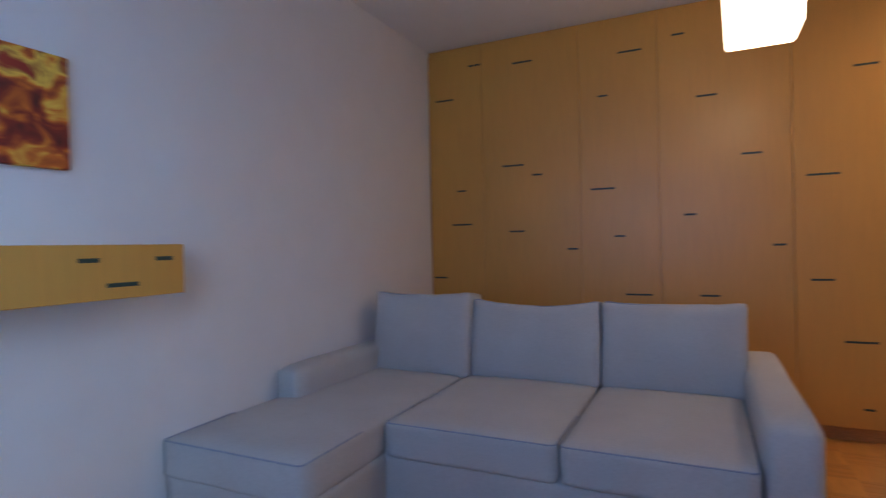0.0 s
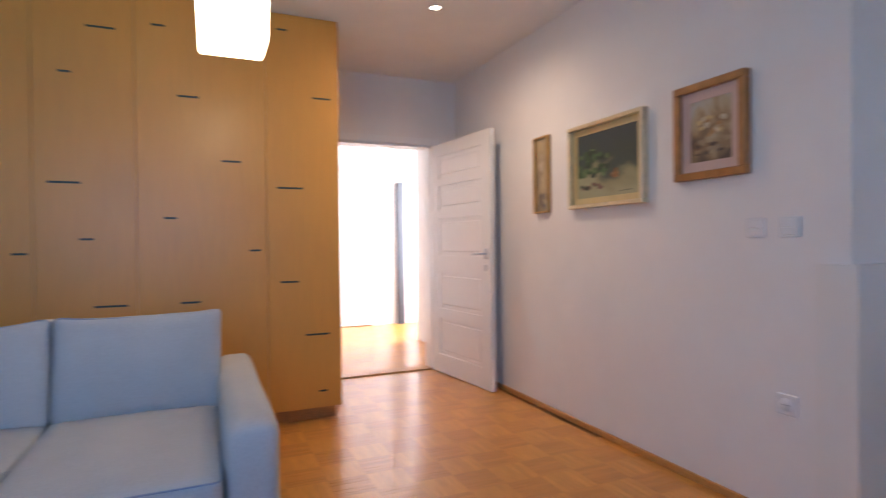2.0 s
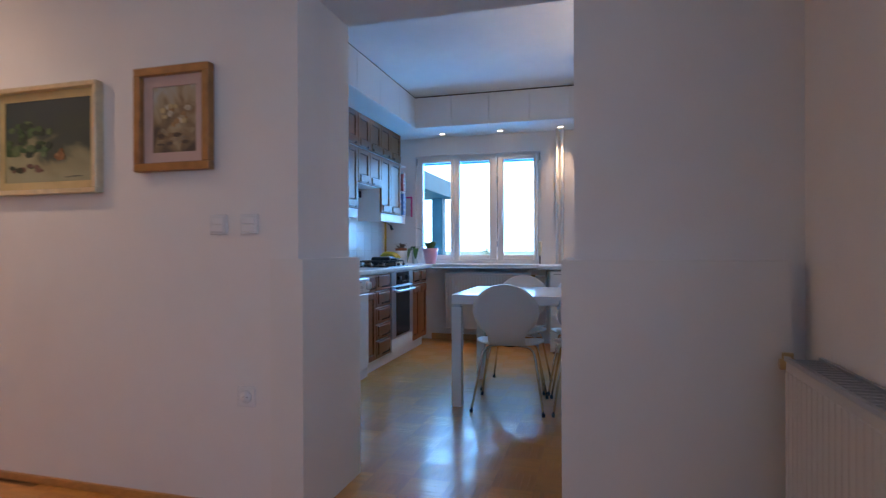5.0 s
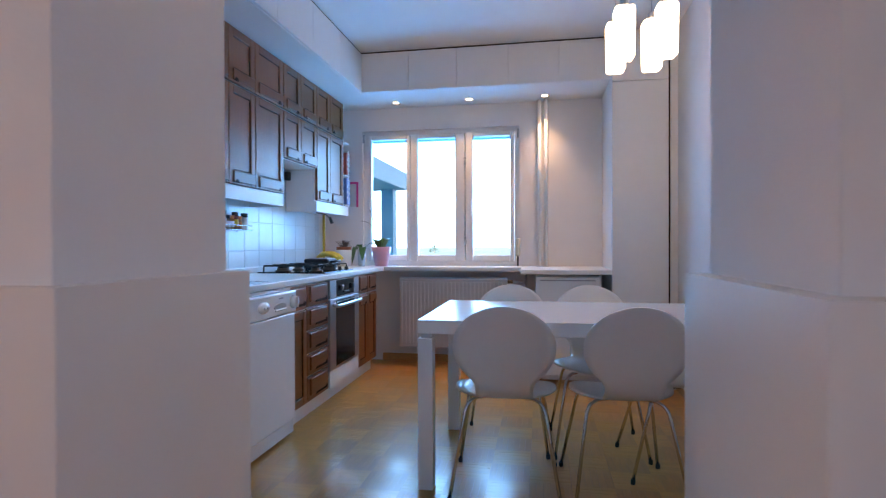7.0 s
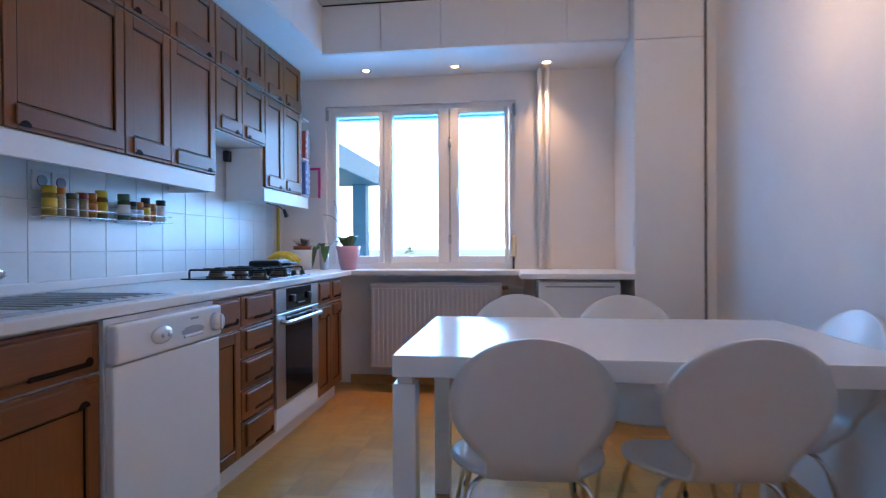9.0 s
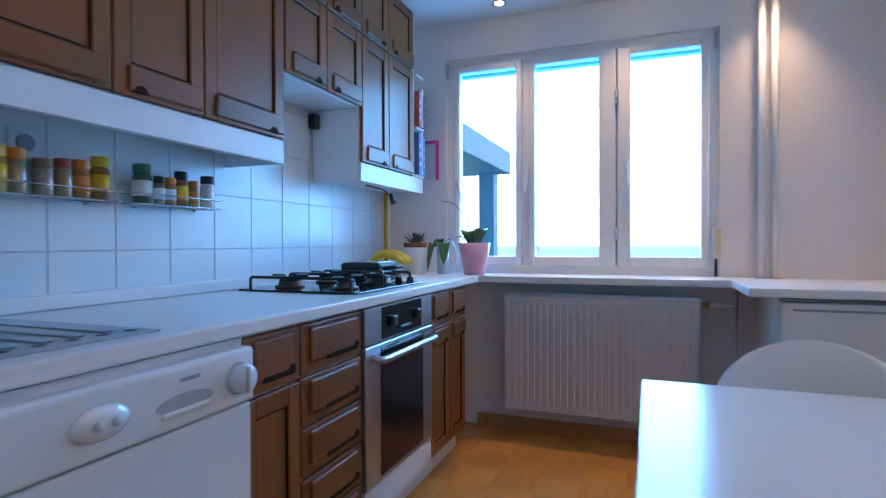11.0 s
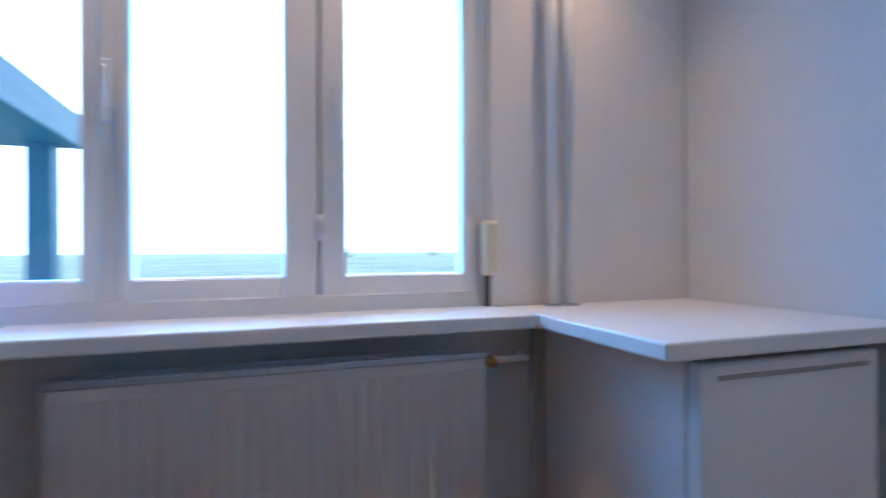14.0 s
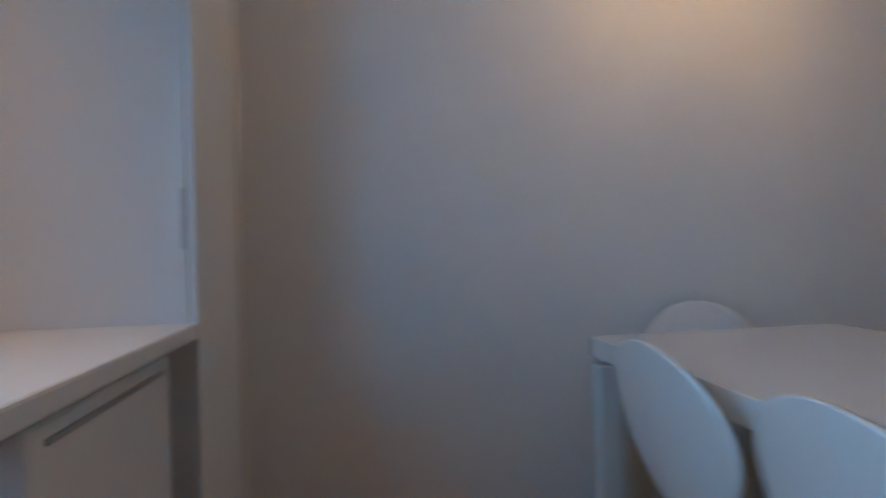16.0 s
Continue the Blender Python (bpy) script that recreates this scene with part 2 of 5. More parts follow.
structure("floor", [(XL - T, XE + 0.2, YS - T, YN + 0.2, -0.12, -0.008), (XE + 0.2, XW + 0.3, YR - T, YT + T, -0.12, -0.008), (1.0, 4.4, YN + 0.2, 8.2, -0.12, -0.008)], SUBFLOOR, "dark subfloor below the oak parquet", "floor")
structure("wall_east", [(XE, XK, OY1, YN + 0.15, 0, CK), (2.86, XK, YS - T, OY0, 0, CK), (XE, XK, OY0, OY1, OZ, CK)], WALL, "matt white wall with a wide opening to the kitchen", "wall")
structure("wall_west", [(XL - T, XL, YS - T, YN + 0.15, 0, CL)], WALL, "matt white painted living room wall", "wall")
DX0, DX1, DZ = 1.80, 2.66, 1.985
structure("wall_north", [(XL, DX0, YN, YN + 0.15, 0, CL), (DX1, XE, YN, YN + 0.15, 0, CL), (DX0, DX1, YN, YN + 0.15, DZ, CL)], WALL, "matt white wall with the doorway to the hall", "wall")
structure("wall_south", [(XL, -0.85, YS - T, YS, 0, CL), (1.25, 2.86, YS - T, YS, 0, CL), (-0.85, 1.25, YS - T, YS, 0, 0.9), (-0.85, 1.25, YS - T, YS, 2.1, CL)], WALL, "matt white painted wall behind the radiator", "wall")
structure("ceiling_living", [(XL - T, XE, YS - T, YN + 0.15, CL, CL + 0.12)], CEIL, "matt white plaster ceiling", "ceiling")
structure("ceiling_kitchen", [(XK, XW + T, YR - T, YT + T, CK, CK + 0.12)], CEIL, "matt white plaster kitchen ceiling", "ceiling")
WY0, WY1, WZ0, WZ1 = 1.265, 2.745, 0.89, 2.165
structure("wall_window", [(XW, XW + 0.3, YR - T, WY0, 0, CK), (XW, XW + 0.3, WY1, YT + T, 0, CK), (XW, XW + 0.3, WY0, WY1, 0, WZ0 - 0.045), (XW, XW + 0.3, WY0, WY1, WZ1, CK)], WALL, "white painted wall around the kitchen window", "wall")
structure("wall_tiled", [(XK, XW, YT, YT + T, 0, CK)], WALL, "white wall behind the fitted kitchen units", "wall")
structure("wall_plain", [(XK, XW, YR - T, YR, 0, CK)], WALL, "plain matt white wall beside the dining table", "wall")
# hall
structure("wall_hall_back", [(1.0, 4.4, 7.95, 8.15, 0, 2.6)], WALL, "white wall at the end of the hall", "wall")
structure("wall_hall_west", [(1.0, 1.2, YN + 0.15, 7.95, 0, 2.6)], WALL, "white wall closing the hall", "wall")
structure("wall_hall_east", [(3.08, 3.285, YN + 0.15, 6.62, 0, 2.6), (4.25, 4.4, YN + 0.15, 7.95, 0, 0.7), (4.25, 4.4, YN + 0.15, 7.95, 2.4, 2.6), (3.285, 4.4, 6.0, 6.15, 0, 2.6)], WALL, "white hall wall beside the doorway", "wall")
structure("ceiling_hall", [(1.0, 4.4, YN + 0.15, 8.15, 2.6, 2.7)], CEIL, "white hall ceiling", "ceiling")
# lower cladding of the opening
CZ = 1.03
structure("trim_opening_north", [(XE - 0.035, XK + 0.035, OY1 - 0.04, OY1, 0, CZ), (XE - 0.035, XE, OY1, 1.90, 0, CZ), (XK, XK + 0.035, OY1, 2.4, 0, CZ)], CLAD, "smooth white cladding on the lower wall end", "trim")
structure("trim_opening_south", [(2.80, XK + 0.035, OY0, OY0 + 0.04, 0, CZ), (2.80, 2.86, 0.115, OY0, 0, CZ), (XK, XK + 0.035, YR, OY0, 0, CZ)], CLAD, "smooth white cladding on the lower wall end", "trim")
# soffit over the kitchen units
SX, SY, SZ = 6.622, 2.58, 2.378
structure("soffit_units", [(XK, XW, SY, YT, SZ, CK)], KWHITE, "white boxed soffit above the wall cabinets", "soffit")
structure("soffit_window", [(SX + 0.02, XW, 0.541, SY, SZ, CK)], KWHITE, "white boxed soffit above the window", "soffit")


def baseboards():
    bm = bmesh.new()
    for d in ((XE - 0.012, XE, 1.90, YN, 0, 0.038), (DX1 + 0.06, XE - 0.016, YN - 0.015, YN, 0, 0.05), (XL, XL + 0.015, YS, 4.11, 0, 0.05), (XL + 0.016, 1.4, YS, YS + 0.015, 0, 0.05),
              (XK + 0.04, 6.48, YR, YR + 0.015, 0, 0.05), (XW - 0.015, XW, 1.26, 2.55, 0, 0.07)):
        box(bm, *d, bevel=0.004)
    return tagged(part("baseboard", bm, OAKTRIM), "narrow oak baseboard along the white walls", "baseboard", "", "structure")


baseboards()
structure("threshold", [(DX0, DX1, YN + 0.01, YN + 0.14, -0.008, 0.012)], OAKTRIM, "dark oak threshold strip in the doorway", "threshold")


# ---- windows and doors ----
def kitchen_window():
    w = tagged(thing("window_1", (XW + 0.05, 1.98, 0.89), "white three-light casement window above the sill", "window"), kind="structure")
    x0, x1 = XW + 0.03, XW + 0.10
    bm = bmesh.new()
    box(bm, x0 - 0.0, x1, WY0, WY0 + 0.045, WZ0, WZ1)
    box(bm, x0, x1, WY1 - 0.045, WY1, WZ0, WZ1)
    box(bm, x0, x1, WY0 + 0.045, WY1 - 0.045, WZ1 - 0.04, WZ1)
    box(bm, x0, x1, WY0 + 0.045, WY1 - 0.045, WZ0, WZ0 + 0.05)
    box(bm, x0 + 0.01, x1, 2.247, 2.284, WZ0 + 0.05, WZ1 - 0.04)
    box(bm, x0 + 0.052, x1, 1.742, 1.786, WZ0 + 0.05, WZ1 - 0.04)
    part("window_frame", bm, UPVC, w)
    lights = ((1.31, 1.764, 1.348, 1.692), (1.764, 2.247, 1.857, 2.212), (2.284, 2.70, 2.322, 2.664))
    for a, b, g0, g1 in lights:
        bm = bmesh.new()
        zb, zt, gz0, gz1 = WZ0 + 0.045, WZ1 - 0.04, 0.993, 2.085
        xs0, xs1 = x0 - 0.012, x0 + 0.05
        for d in ((xs0, xs1, a + 0.003, g0, zb, zt), (xs0, xs1, g1, b - 0.003, zb, zt), (xs0, xs1, g0, g1, zb, gz0), (xs0, xs1, g0, g1, gz1, zt)):
            box(bm, *d, bevel=0.006)
        sash = part("sash", bm, UPVC, w)
        p = boxpart("pane", (x0 + 0.02, x0 + 0.026, g0 - 0.01, g1 + 0.01, gz0 - 0.01, gz1 + 0.01), GLASS, sash, "clear window pane")
        p.visible_shadow = False
    for y, z in ((1.764, 1.86), (1.764, 1.12)):
        bm = bmesh.new()
        cyl(bm, (x0 - 0.02, y, z - 0.035), (x0 - 0.02, y, z + 0.035), 0.011, seg=12)
        part("hinge", bm, STEEL, w, "small grey metal hinge", True)
    for y in (WY0 + 0.01, WY1 - 0.01):
        bm = bmesh.new()
        cyl(bm, (x0 - 0.02, y, 2.06), (x0 - 0.02, y, 2.14), 0.012, seg=12)
        part("hinge", bm, STEEL, w, "small grey metal hinge", True)
    for y in (2.265, 1.714):
        bm = bmesh.new()
        box(bm, x0 - 0.03, x0 - 0.012, y - 0.014, y + 0.014, 1.40, 1.52, bevel=0.004)
        box(bm, x0 - 0.055, x0 - 0.035, y - 0.011, y + 0.011, 1.36, 1.50, bevel=0.006, seg=2)
        part("window_handle", bm, UPVC, w, "white lever window handle")
    for a, b, g0, g1 in lights:
        bm = bmesh.new()
        box(bm, x0 + 0.055, x0 + 0.095, g0 - 0.01, g1 + 0.01, 2.070, 2.10, bevel=0.004)
        part("blind_rail", bm, BLINDRAIL, w, "blue bottom rail of a raised blind")
    return w


kitchen_window()


def strap_winder():
    w = thing("shutter_strap_winder", (XW, 1.255, 1.0), "cream plastic roller shutter strap winder beside the window", "winder")
    boxpart("case", (XW - 0.035, XW + 0.012, 1.258, 1.298, 0.985, 1.145), mat("cream_plastic", (0.72, 0.62, 0.45), 0.5, grain=0.04), w, bevel=0.010, seg=2)
    boxpart("strap", (XW + 0.0, XW + 0.006, 1.273, 1.287, 0.893, 0.985), BLACKPL, w, "dark woven strap")


strap_winder()


def door_leaf():
    d = tagged(thing("door_1", (2.66, 5.09, 0), "open white panelled wooden door with lever handle", "door"), kind="structure")
    L, H, t = 0.90, 1.965, 0.04
    ang = math.atan2(4.19 - 5.09, 2.765 - 2.665)
    m = Matrix.Translation((2.665, 5.09, 0.008)) @ Matrix.Rotation(ang, 4, "Z")
    bm = bmesh.new()
    # stiles and rails, with recessed panels between
    box(bm, 0, 0.12, -t / 2, t / 2, 0, H)
    box(bm, L - 0.12, L, -t / 2, t / 2, 0, H)
    rails = [(0, 0.16), (0.475, 0.555), (0.87, 1.01), (1.325, 1.395), (1.605, 1.665), (1.86, H)]
    for a, b in rails:
        box(bm, 0.12, L - 0.12, -t / 2, t / 2, a, b)
    bmesh.ops.transform(bm, matrix=m, verts=bm.verts)
    part("door_frame_leaf", bm, TRIMWHITE, d)
    for (_, a), (b, _) in zip(rails, rails[1:]):
        bm = bmesh.new()
        box(bm, 0.12, L - 0.12, -0.009, 0.009, a, b)
        box(bm, 0.155, L - 0.155, -0.014, 0.014, a + 0.035, b - 0.035, bevel=0.005)
        bmesh.ops.transform(bm, matrix=m, verts=bm.verts)
        part("panel", bm, TRIMWHITE, d)
    for s in (1, -1):
        bm = bmesh.new()
        cyl(bm, (L - 0.06, s * 0.02, 1.03), (L - 0.06, s * 0.065, 1.03), 0.009, seg=12)
        tube(bm, bend([(L - 0.06, s * 0.060, 1.03), (L - 0.10, s * 0.062, 1.03), (L - 0.19, s * 0.058, 1.025)], 0.02), 0.008)
        box(bm, L - 0.085, L - 0.035, s * 0.02, s * 0.026, 0.99, 1.07, bevel=0.002)
        bmesh.ops.transform(bm, matrix=m, verts=bm.verts)
        part("door_handle", bm, STEEL, d, "satin steel lever handle", True)
        bm = bmesh.new()
        box(bm, L - 0.08, L - 0.04, s * 0.02, s * 0.026, 0.90, 0.95, bevel=0.002)
        bmesh.ops.transform(bm, matrix=m, verts=bm.verts)
        part("keyhole_plate", bm, STEEL, d, "square steel keyhole plate")
    bm = bmesh.new()
    for z in (0.2, 1.75):
        cyl(bm, (2.668, 5.075, z), (2.668, 5.075, z + 0.09), 0.008, seg=10)
    part("hinges", bm, STEEL, d, smooth=True)


door_leaf()
structure("door_frame", [(DX0 - 0.06, DX0 + 0.0, YN - 0.018, YN, 0, DZ + 0.06), (DX1, DX1 + 0.06, YN - 0.018, YN, 0, DZ + 0.06), (DX0, DX1, YN - 0.018, YN, DZ, DZ + 0.06),
                         (DX1 - 0.02, DX1, YN, YN + 0.15, 0, DZ), (DX0, DX0 + 0.02, YN, YN + 0.15, 0, DZ), (DX0 + 0.02, DX1 - 0.02, YN, YN + 0.15, DZ - 0.02, DZ)], TRIMWHITE, "white painted wooden door frame", "door frame")


def hall_door():
    d = tagged(thing("door_2", (2.6, 7.94, 0), "closed white door at the end of the hall", "door"), kind="structure")
    bm = bmesh.new()
    box(bm, 2.0, 2.09, 7.90, 7.95, 0, 2.12)
    box(bm, 2.91, 3.0, 7.90, 7.95, 0, 2.12)
    box(bm, 2.0, 3.0, 7.902, 7.95, 2.03, 2.12)
    part("door_frame", bm, TRIMWHITE, d)
    boxpart("door_panel", (2.095, 2.905, 7.915, 7.95, 0.01, 2.025), TRIMWHITE, d, bevel=0.003)
    bm = bmesh.new()
    tube(bm, bend([(2.18, 7.91, 1.04), (2.18, 7.86, 1.04), (2.30, 7.86, 1.04)], 0.02), 0.009)
    part("door_handle", bm, STEEL, d, "steel lever handle", True)
    # narrow dark grey upright to the right of the hall door
    e = tagged(thing("door_3", (3.25, 7.0, 0), "dark upright strip at the end of the hall", "door"), kind="structure")
    boxpart("door_panel", (3.27, 3.37, 7.86, 7.93, 0.0, 1.98), mat("dark_grey_strip", (0.05, 0.055, 0.065), 0.5, grain=0.05), e)


hall_door()


# ---- living room things ----
def wardrobe():
    x1, y0, z1 = 1.60, 4.11, 2.522
    w = thing("wardrobe", (0.2, 4.6, 0), "built-in wall wardrobe in honey birch veneer with slot pulls", "wardrobe")
    boxpart("body", (XL + 0.005, x1, y0 + 0.022, YN - 0.005, 0.085, CL - 0.004), VENEER, w)
    boxpart("plinth", (XL + 0.005, x1 - 0.03, y0 + 0.06, YN - 0.005, 0.0, 0.085), OAKTRIM, w)
    xs = [XL + 0.006, -0.71, -0.03, 0.45, 1.15, 1.60]
    doors = []
    for a, b in zip(xs, xs[1:]):
        doors.append(boxpart("door", (a + 0.001, b - 0.001, y0, y0 + 0.02, 0.085, z1), VENEER, w, bevel=0.0012))
    return w, doors, xs, y0


WARD = wardrobe()


def wall_shelf():
    s = thing("wall_shelf", (-1.1, 1.0, 1.05), "floating birch veneer wall cabinet with dark slot pulls", "shelf")
    boxpart("body", (XL, XL + 0.255, 0.1, 1.765, 0.988, 1.15), VENEER, s, bevel=0.002)
    return s


SHELF = wall_shelf()


def sofa():
    s = thing("sofa", (0, 3.1, 0), "pale grey-white fabric corner sofa with chaise", "sofa")

    def pad(name, d, bev, parent=s, puff=0.0, label=""):
        bm = bmesh.new()
        bmesh.ops.create_cube(bm, size=1.0)
        bmesh.ops.subdivide_edges(bm, edges=bm.edges[:], cuts=15, use_grid_fill=True)
        sx, sy, sz = d[1] - d[0], d[3] - d[2], d[5] - d[4]
        for v in bm.verts:
            u = Vector((v.co.x * 2, v.co.y * 2, v.co.z * 2))
            p = Vector((v.co.x * sx, v.co.y * sy, v.co.z * sz))
            # rounded box
            h = Vector((sx / 2, sy / 2, sz / 2))
            q = Vector((max(abs(p.x) - (h.x - bev), 0), max(abs(p.y) - (h.y - bev), 0), max(abs(p.z) - (h.z - bev), 0)))
            if q.length > bev:
                q2 = q.normalized() * bev
                p = Vector((math.copysign(min(abs(p.x), h.x - bev) + q2.x, p.x), math.copysign(min(abs(p.y), h.y - bev) + q2.y, p.y), math.copysign(min(abs(p.z), h.z - bev) + q2.z, p.z)))
            if puff:
                k = (1 - u.x ** 2) * (1 - u.z ** 2) if sy < min(sx, sz) else (1 - u.x ** 2) * (1 - u.y ** 2)
                if sy < min(sx, sz):
                    p.y += math.copysign(puff * k, u.y) * (1 if abs(u.y) > 0.5 else 0.3)
                else:
                    p.z += math.copysign(puff * k, u.z)
            w = noise.noise(p * 5 + Vector((d[0] * 7, d[2] * 3, d[4]))) * 0.006 + noise.noise(p * 13 + Vector((d[2] * 5, d[0], 3))) * 0.003
            p += p.normalized() * w
            v.co = p + Vector(((d[0] + d[1]) / 2, (d[2] + d[3]) / 2, (d[4] + d[5]) / 2))
        return part(name, bm, SOFA, parent, label, True)

    def seam(parent, pts, radius=0.0035, rot=None):
        bm = bmesh.new()
        tube(bm, bend(pts, 0.025), radius, 6)
        if rot is not None:
            bmesh.ops.transform(bm, matrix=rot, verts=bm.verts)
        part("piping", bm, PIPING, parent, "thin blue-grey seam")

    XA, XB = XL + 0.01, 1.01
    ch = -0.47
    pad("base", (XA + 0.02, XB - 0.02, 2.345, 3.62, 0.05, 0.30), 0.018)
    pad("chaise_base", (XA - 0.01, ch, 1.865, 2.46, 0.05, 0.30), 0.018)
    for name, x0, x1, y0 in (("chaise_cushion", XA - 0.01, ch - 0.004, 1.85), ("seat_cushion", ch + 0.004, 0.225, 2.33), ("seat_cushion", 0.231, 0.84, 2.33)):
        c = pad(name, (x0, x1, y0, 3.30, 0.29, 0.435), 0.022, puff=0.016)
        seam(c, [(x0 + 0.003, y0 + 0.35, 0.432), (x0 + 0.006, y0 + 0.004, 0.428), (x1 - 0.006, y0 + 0.004, 0.428), (x1 - 0.004, y0 + 0.35, 0.432)], 0.003)
    pad("backrest", (XA + 0.02, 0.86, 3.36, 3.64, 0.28, 0.70), 0.05)
    pad("armrest", (0.84, XB, 2.36, 3.62, 0.05, 0.578), 0.055)
    pad("armrest", (XA, XA + 0.14, 2.44, 3.62, 0.28, 0.58), 0.04)
    # back cushions lean against the backrest; each one sags in its own way
    for a, b, top, sag, lean, y0 in ((XA + 0.10, ch + 0.03, 0.868, 0.008, -8, 3.11), (ch + 0.03, 0.232, 0.838, 0.026, -10, 3.14), (0.238, 0.858, 0.838, 0.006, -9, 3.15)):
        c = pad("back_cushion", (a, b, y0, y0 + 0.19, 0.42, top), 0.022, puff=0.034)
        w, mid = (b - a) / 2, (a + b) / 2

        def sink_top(x, z):
            u = (x - mid) / w
            return z - sag * (1 - u * u) * max(0.0, (z - 0.55) / 0.3) + 0.010 * abs(u) ** 5 * (1 if z > 0.7 else 0)

        for v in c.data.vertices:
            v.co.z = sink_top(v.co.x + s.location.x, v.co.z)
        piv = Matrix.Translation((mid, y0 + 0.03, 0.42))
        rot = piv @ Matrix.Rotation(radians(lean), 4, "X") @ piv.inverted()
        shift = Matrix.Translation(s.location)
        c.data.transform(shift.inverted() @ rot @ shift)
        line = [(a + 0.008, y0 + 0.012, 0.47), (a + 0.008, y0 + 0.012, top - 0.06)]
        line += [(a + 0.012 + (b - a - 0.024) * k / 8, y0 + 0.010, sink_top(a + (b - a) * k / 8, top - 0.008)) for k in range(9)]
        line += [(b - 0.008, y0 + 0.012, top - 0.06), (b - 0.008, y0 + 0.012, 0.47)]
        seam(c, line, 0.0035, rot)
    for x, y in ((XA + 0.1, 2.0), (ch - 0.08, 2.0), (XB - 0.1, 2.5), (XA + 0.1, 3.5), (XB - 0.1, 3.5)):
        bm = bmesh.new()
        cyl(bm, (x, y, 0), (x, y, 0.07), 0.025, 0.03)
        part("foot", bm, BLACKPL, s, "dark round foot")


sofa()


def picture(name, x, y0, y1, z0, z1, frame_w, frame_mat, mount_w, mount_mat, paint, label, depth=0.03):
    p = thing(name, (x, (y0 + y1) / 2, (z0 + z1) / 2), label, "painting")
    bm = bmesh.new()
    f = frame_w
    for d in ((y0, y1, z0, z0 + f), (y0, y1, z1 - f, z1), (y0, y0 + f, z0 + f, z1 - f), (y1 - f, y1, z0 + f, z1 - f)):
        box(bm, x - depth, x - 0.001, *d, bevel=0.003)
    part("frame", bm, frame_mat, p)
    if mount_w:
        bm = bmesh.new()
        a, b, c, e, m = y0 + f, y1 - f, z0 + f, z1 - f, mount_w
        for d in ((a, b, c, c + m), (a, b, e - m, e), (a, a + m, c + m, e - m), (b - m, b, c + m, e - m)):
            box(bm, x - 0.016, x - 0.002, *d)
        part("mount", bm, mount_mat, p)
    q = f + mount_w
    boxpart("canvas", (x - 0.012, x - 0.002, y0 + q, y1 - q, z0 + q, z1 - q), paint, p)
    return p


def painted(name, stops, scale, stretch=(1, 1, 1), detail=6, grad=0.6):
    """A canvas: brushed colour patches, with a slow change from bottom to top."""
    m = bpy.data.materials.new(name)
    m.use_nodes = True
    n, l = m.node_tree.nodes, m.node_tree.links
    b = n["Principled BSDF"]
    b.inputs["Roughness"].default_value = 0.55
    tc, mp = n.new("ShaderNodeTexCoord"), n.new("ShaderNodeMapping")
    mp.inputs["Scale"].default_value = stretch
    l.new(tc.outputs["Object"], mp.inputs[0])
    t = n.new("ShaderNodeTexNoise")
    t.inputs["Scale"].default_value, t.inputs["Detail"].default_value, t.inputs["Distortion"].default_value = scale, detail, 0.8
    l.new(mp.outputs[0], t.inputs["Vector"])
    sep = n.new("ShaderNodeSeparateXYZ")
    l.new(tc.outputs["Generated"], sep.inputs[0])
    mix = n.new("ShaderNodeMath")
    mix.operation = "MULTIPLY_ADD"
    mix.inputs[1].default_value = grad
    l.new(sep.outputs["Z"], mix.inputs[0])
    sc = n.new("ShaderNodeMath")
    sc.operation = "MULTIPLY_ADD"
    sc.inputs[1].default_value, sc.inputs[2].default_value = 1.6, -0.3 - grad / 2
    l.new(t.outputs["Fac"], sc.inputs[0])
    l.new(sc.outputs[0], mix.inputs[2])
    cr = n.new("ShaderNodeValToRGB")
    e = cr.color_ramp.elements
    while len(e) < len(stops):
        e.new(0.5)
    for el, (pos, col) in zip(e, stops):
        el.position, el.color = pos, (*col, 1)
    l.new(mix.outputs[0], cr.inputs[0])
    l.new(cr.outputs[0], b.inputs["Base Color"])
    bp = n.new("ShaderNodeBump")
    bp.inputs["Strength"].default_value = 0.2
    l.new(t.outputs["Fac"], bp.inputs["Height"])
    l.new(bp.outputs[0], b.inputs["Normal"])
    return m


GILT = mat("pale_gilt_frame", (0.70, 0.60, 0.40), 0.35, 0.4, grain=0.12, grain_scale=30)
WALNUT = mat("walnut_frame", (0.40, 0.18, 0.055), 0.4, grain=0.25, grain_scale=20)
OCHRE = mat("ochre_frame", (0.46, 0.26, 0.07), 0.5, grain=0.15, grain_scale=30)
PINKMOUNT = mat("rose_mount", (0.58, 0.42, 0.37), 0.8, grain=0.05)
CREAMMOUNT = mat("gilt_liner", (0.60, 0.48, 0.24), 0.5, 0.2, grain=0.08)


DAB = {}


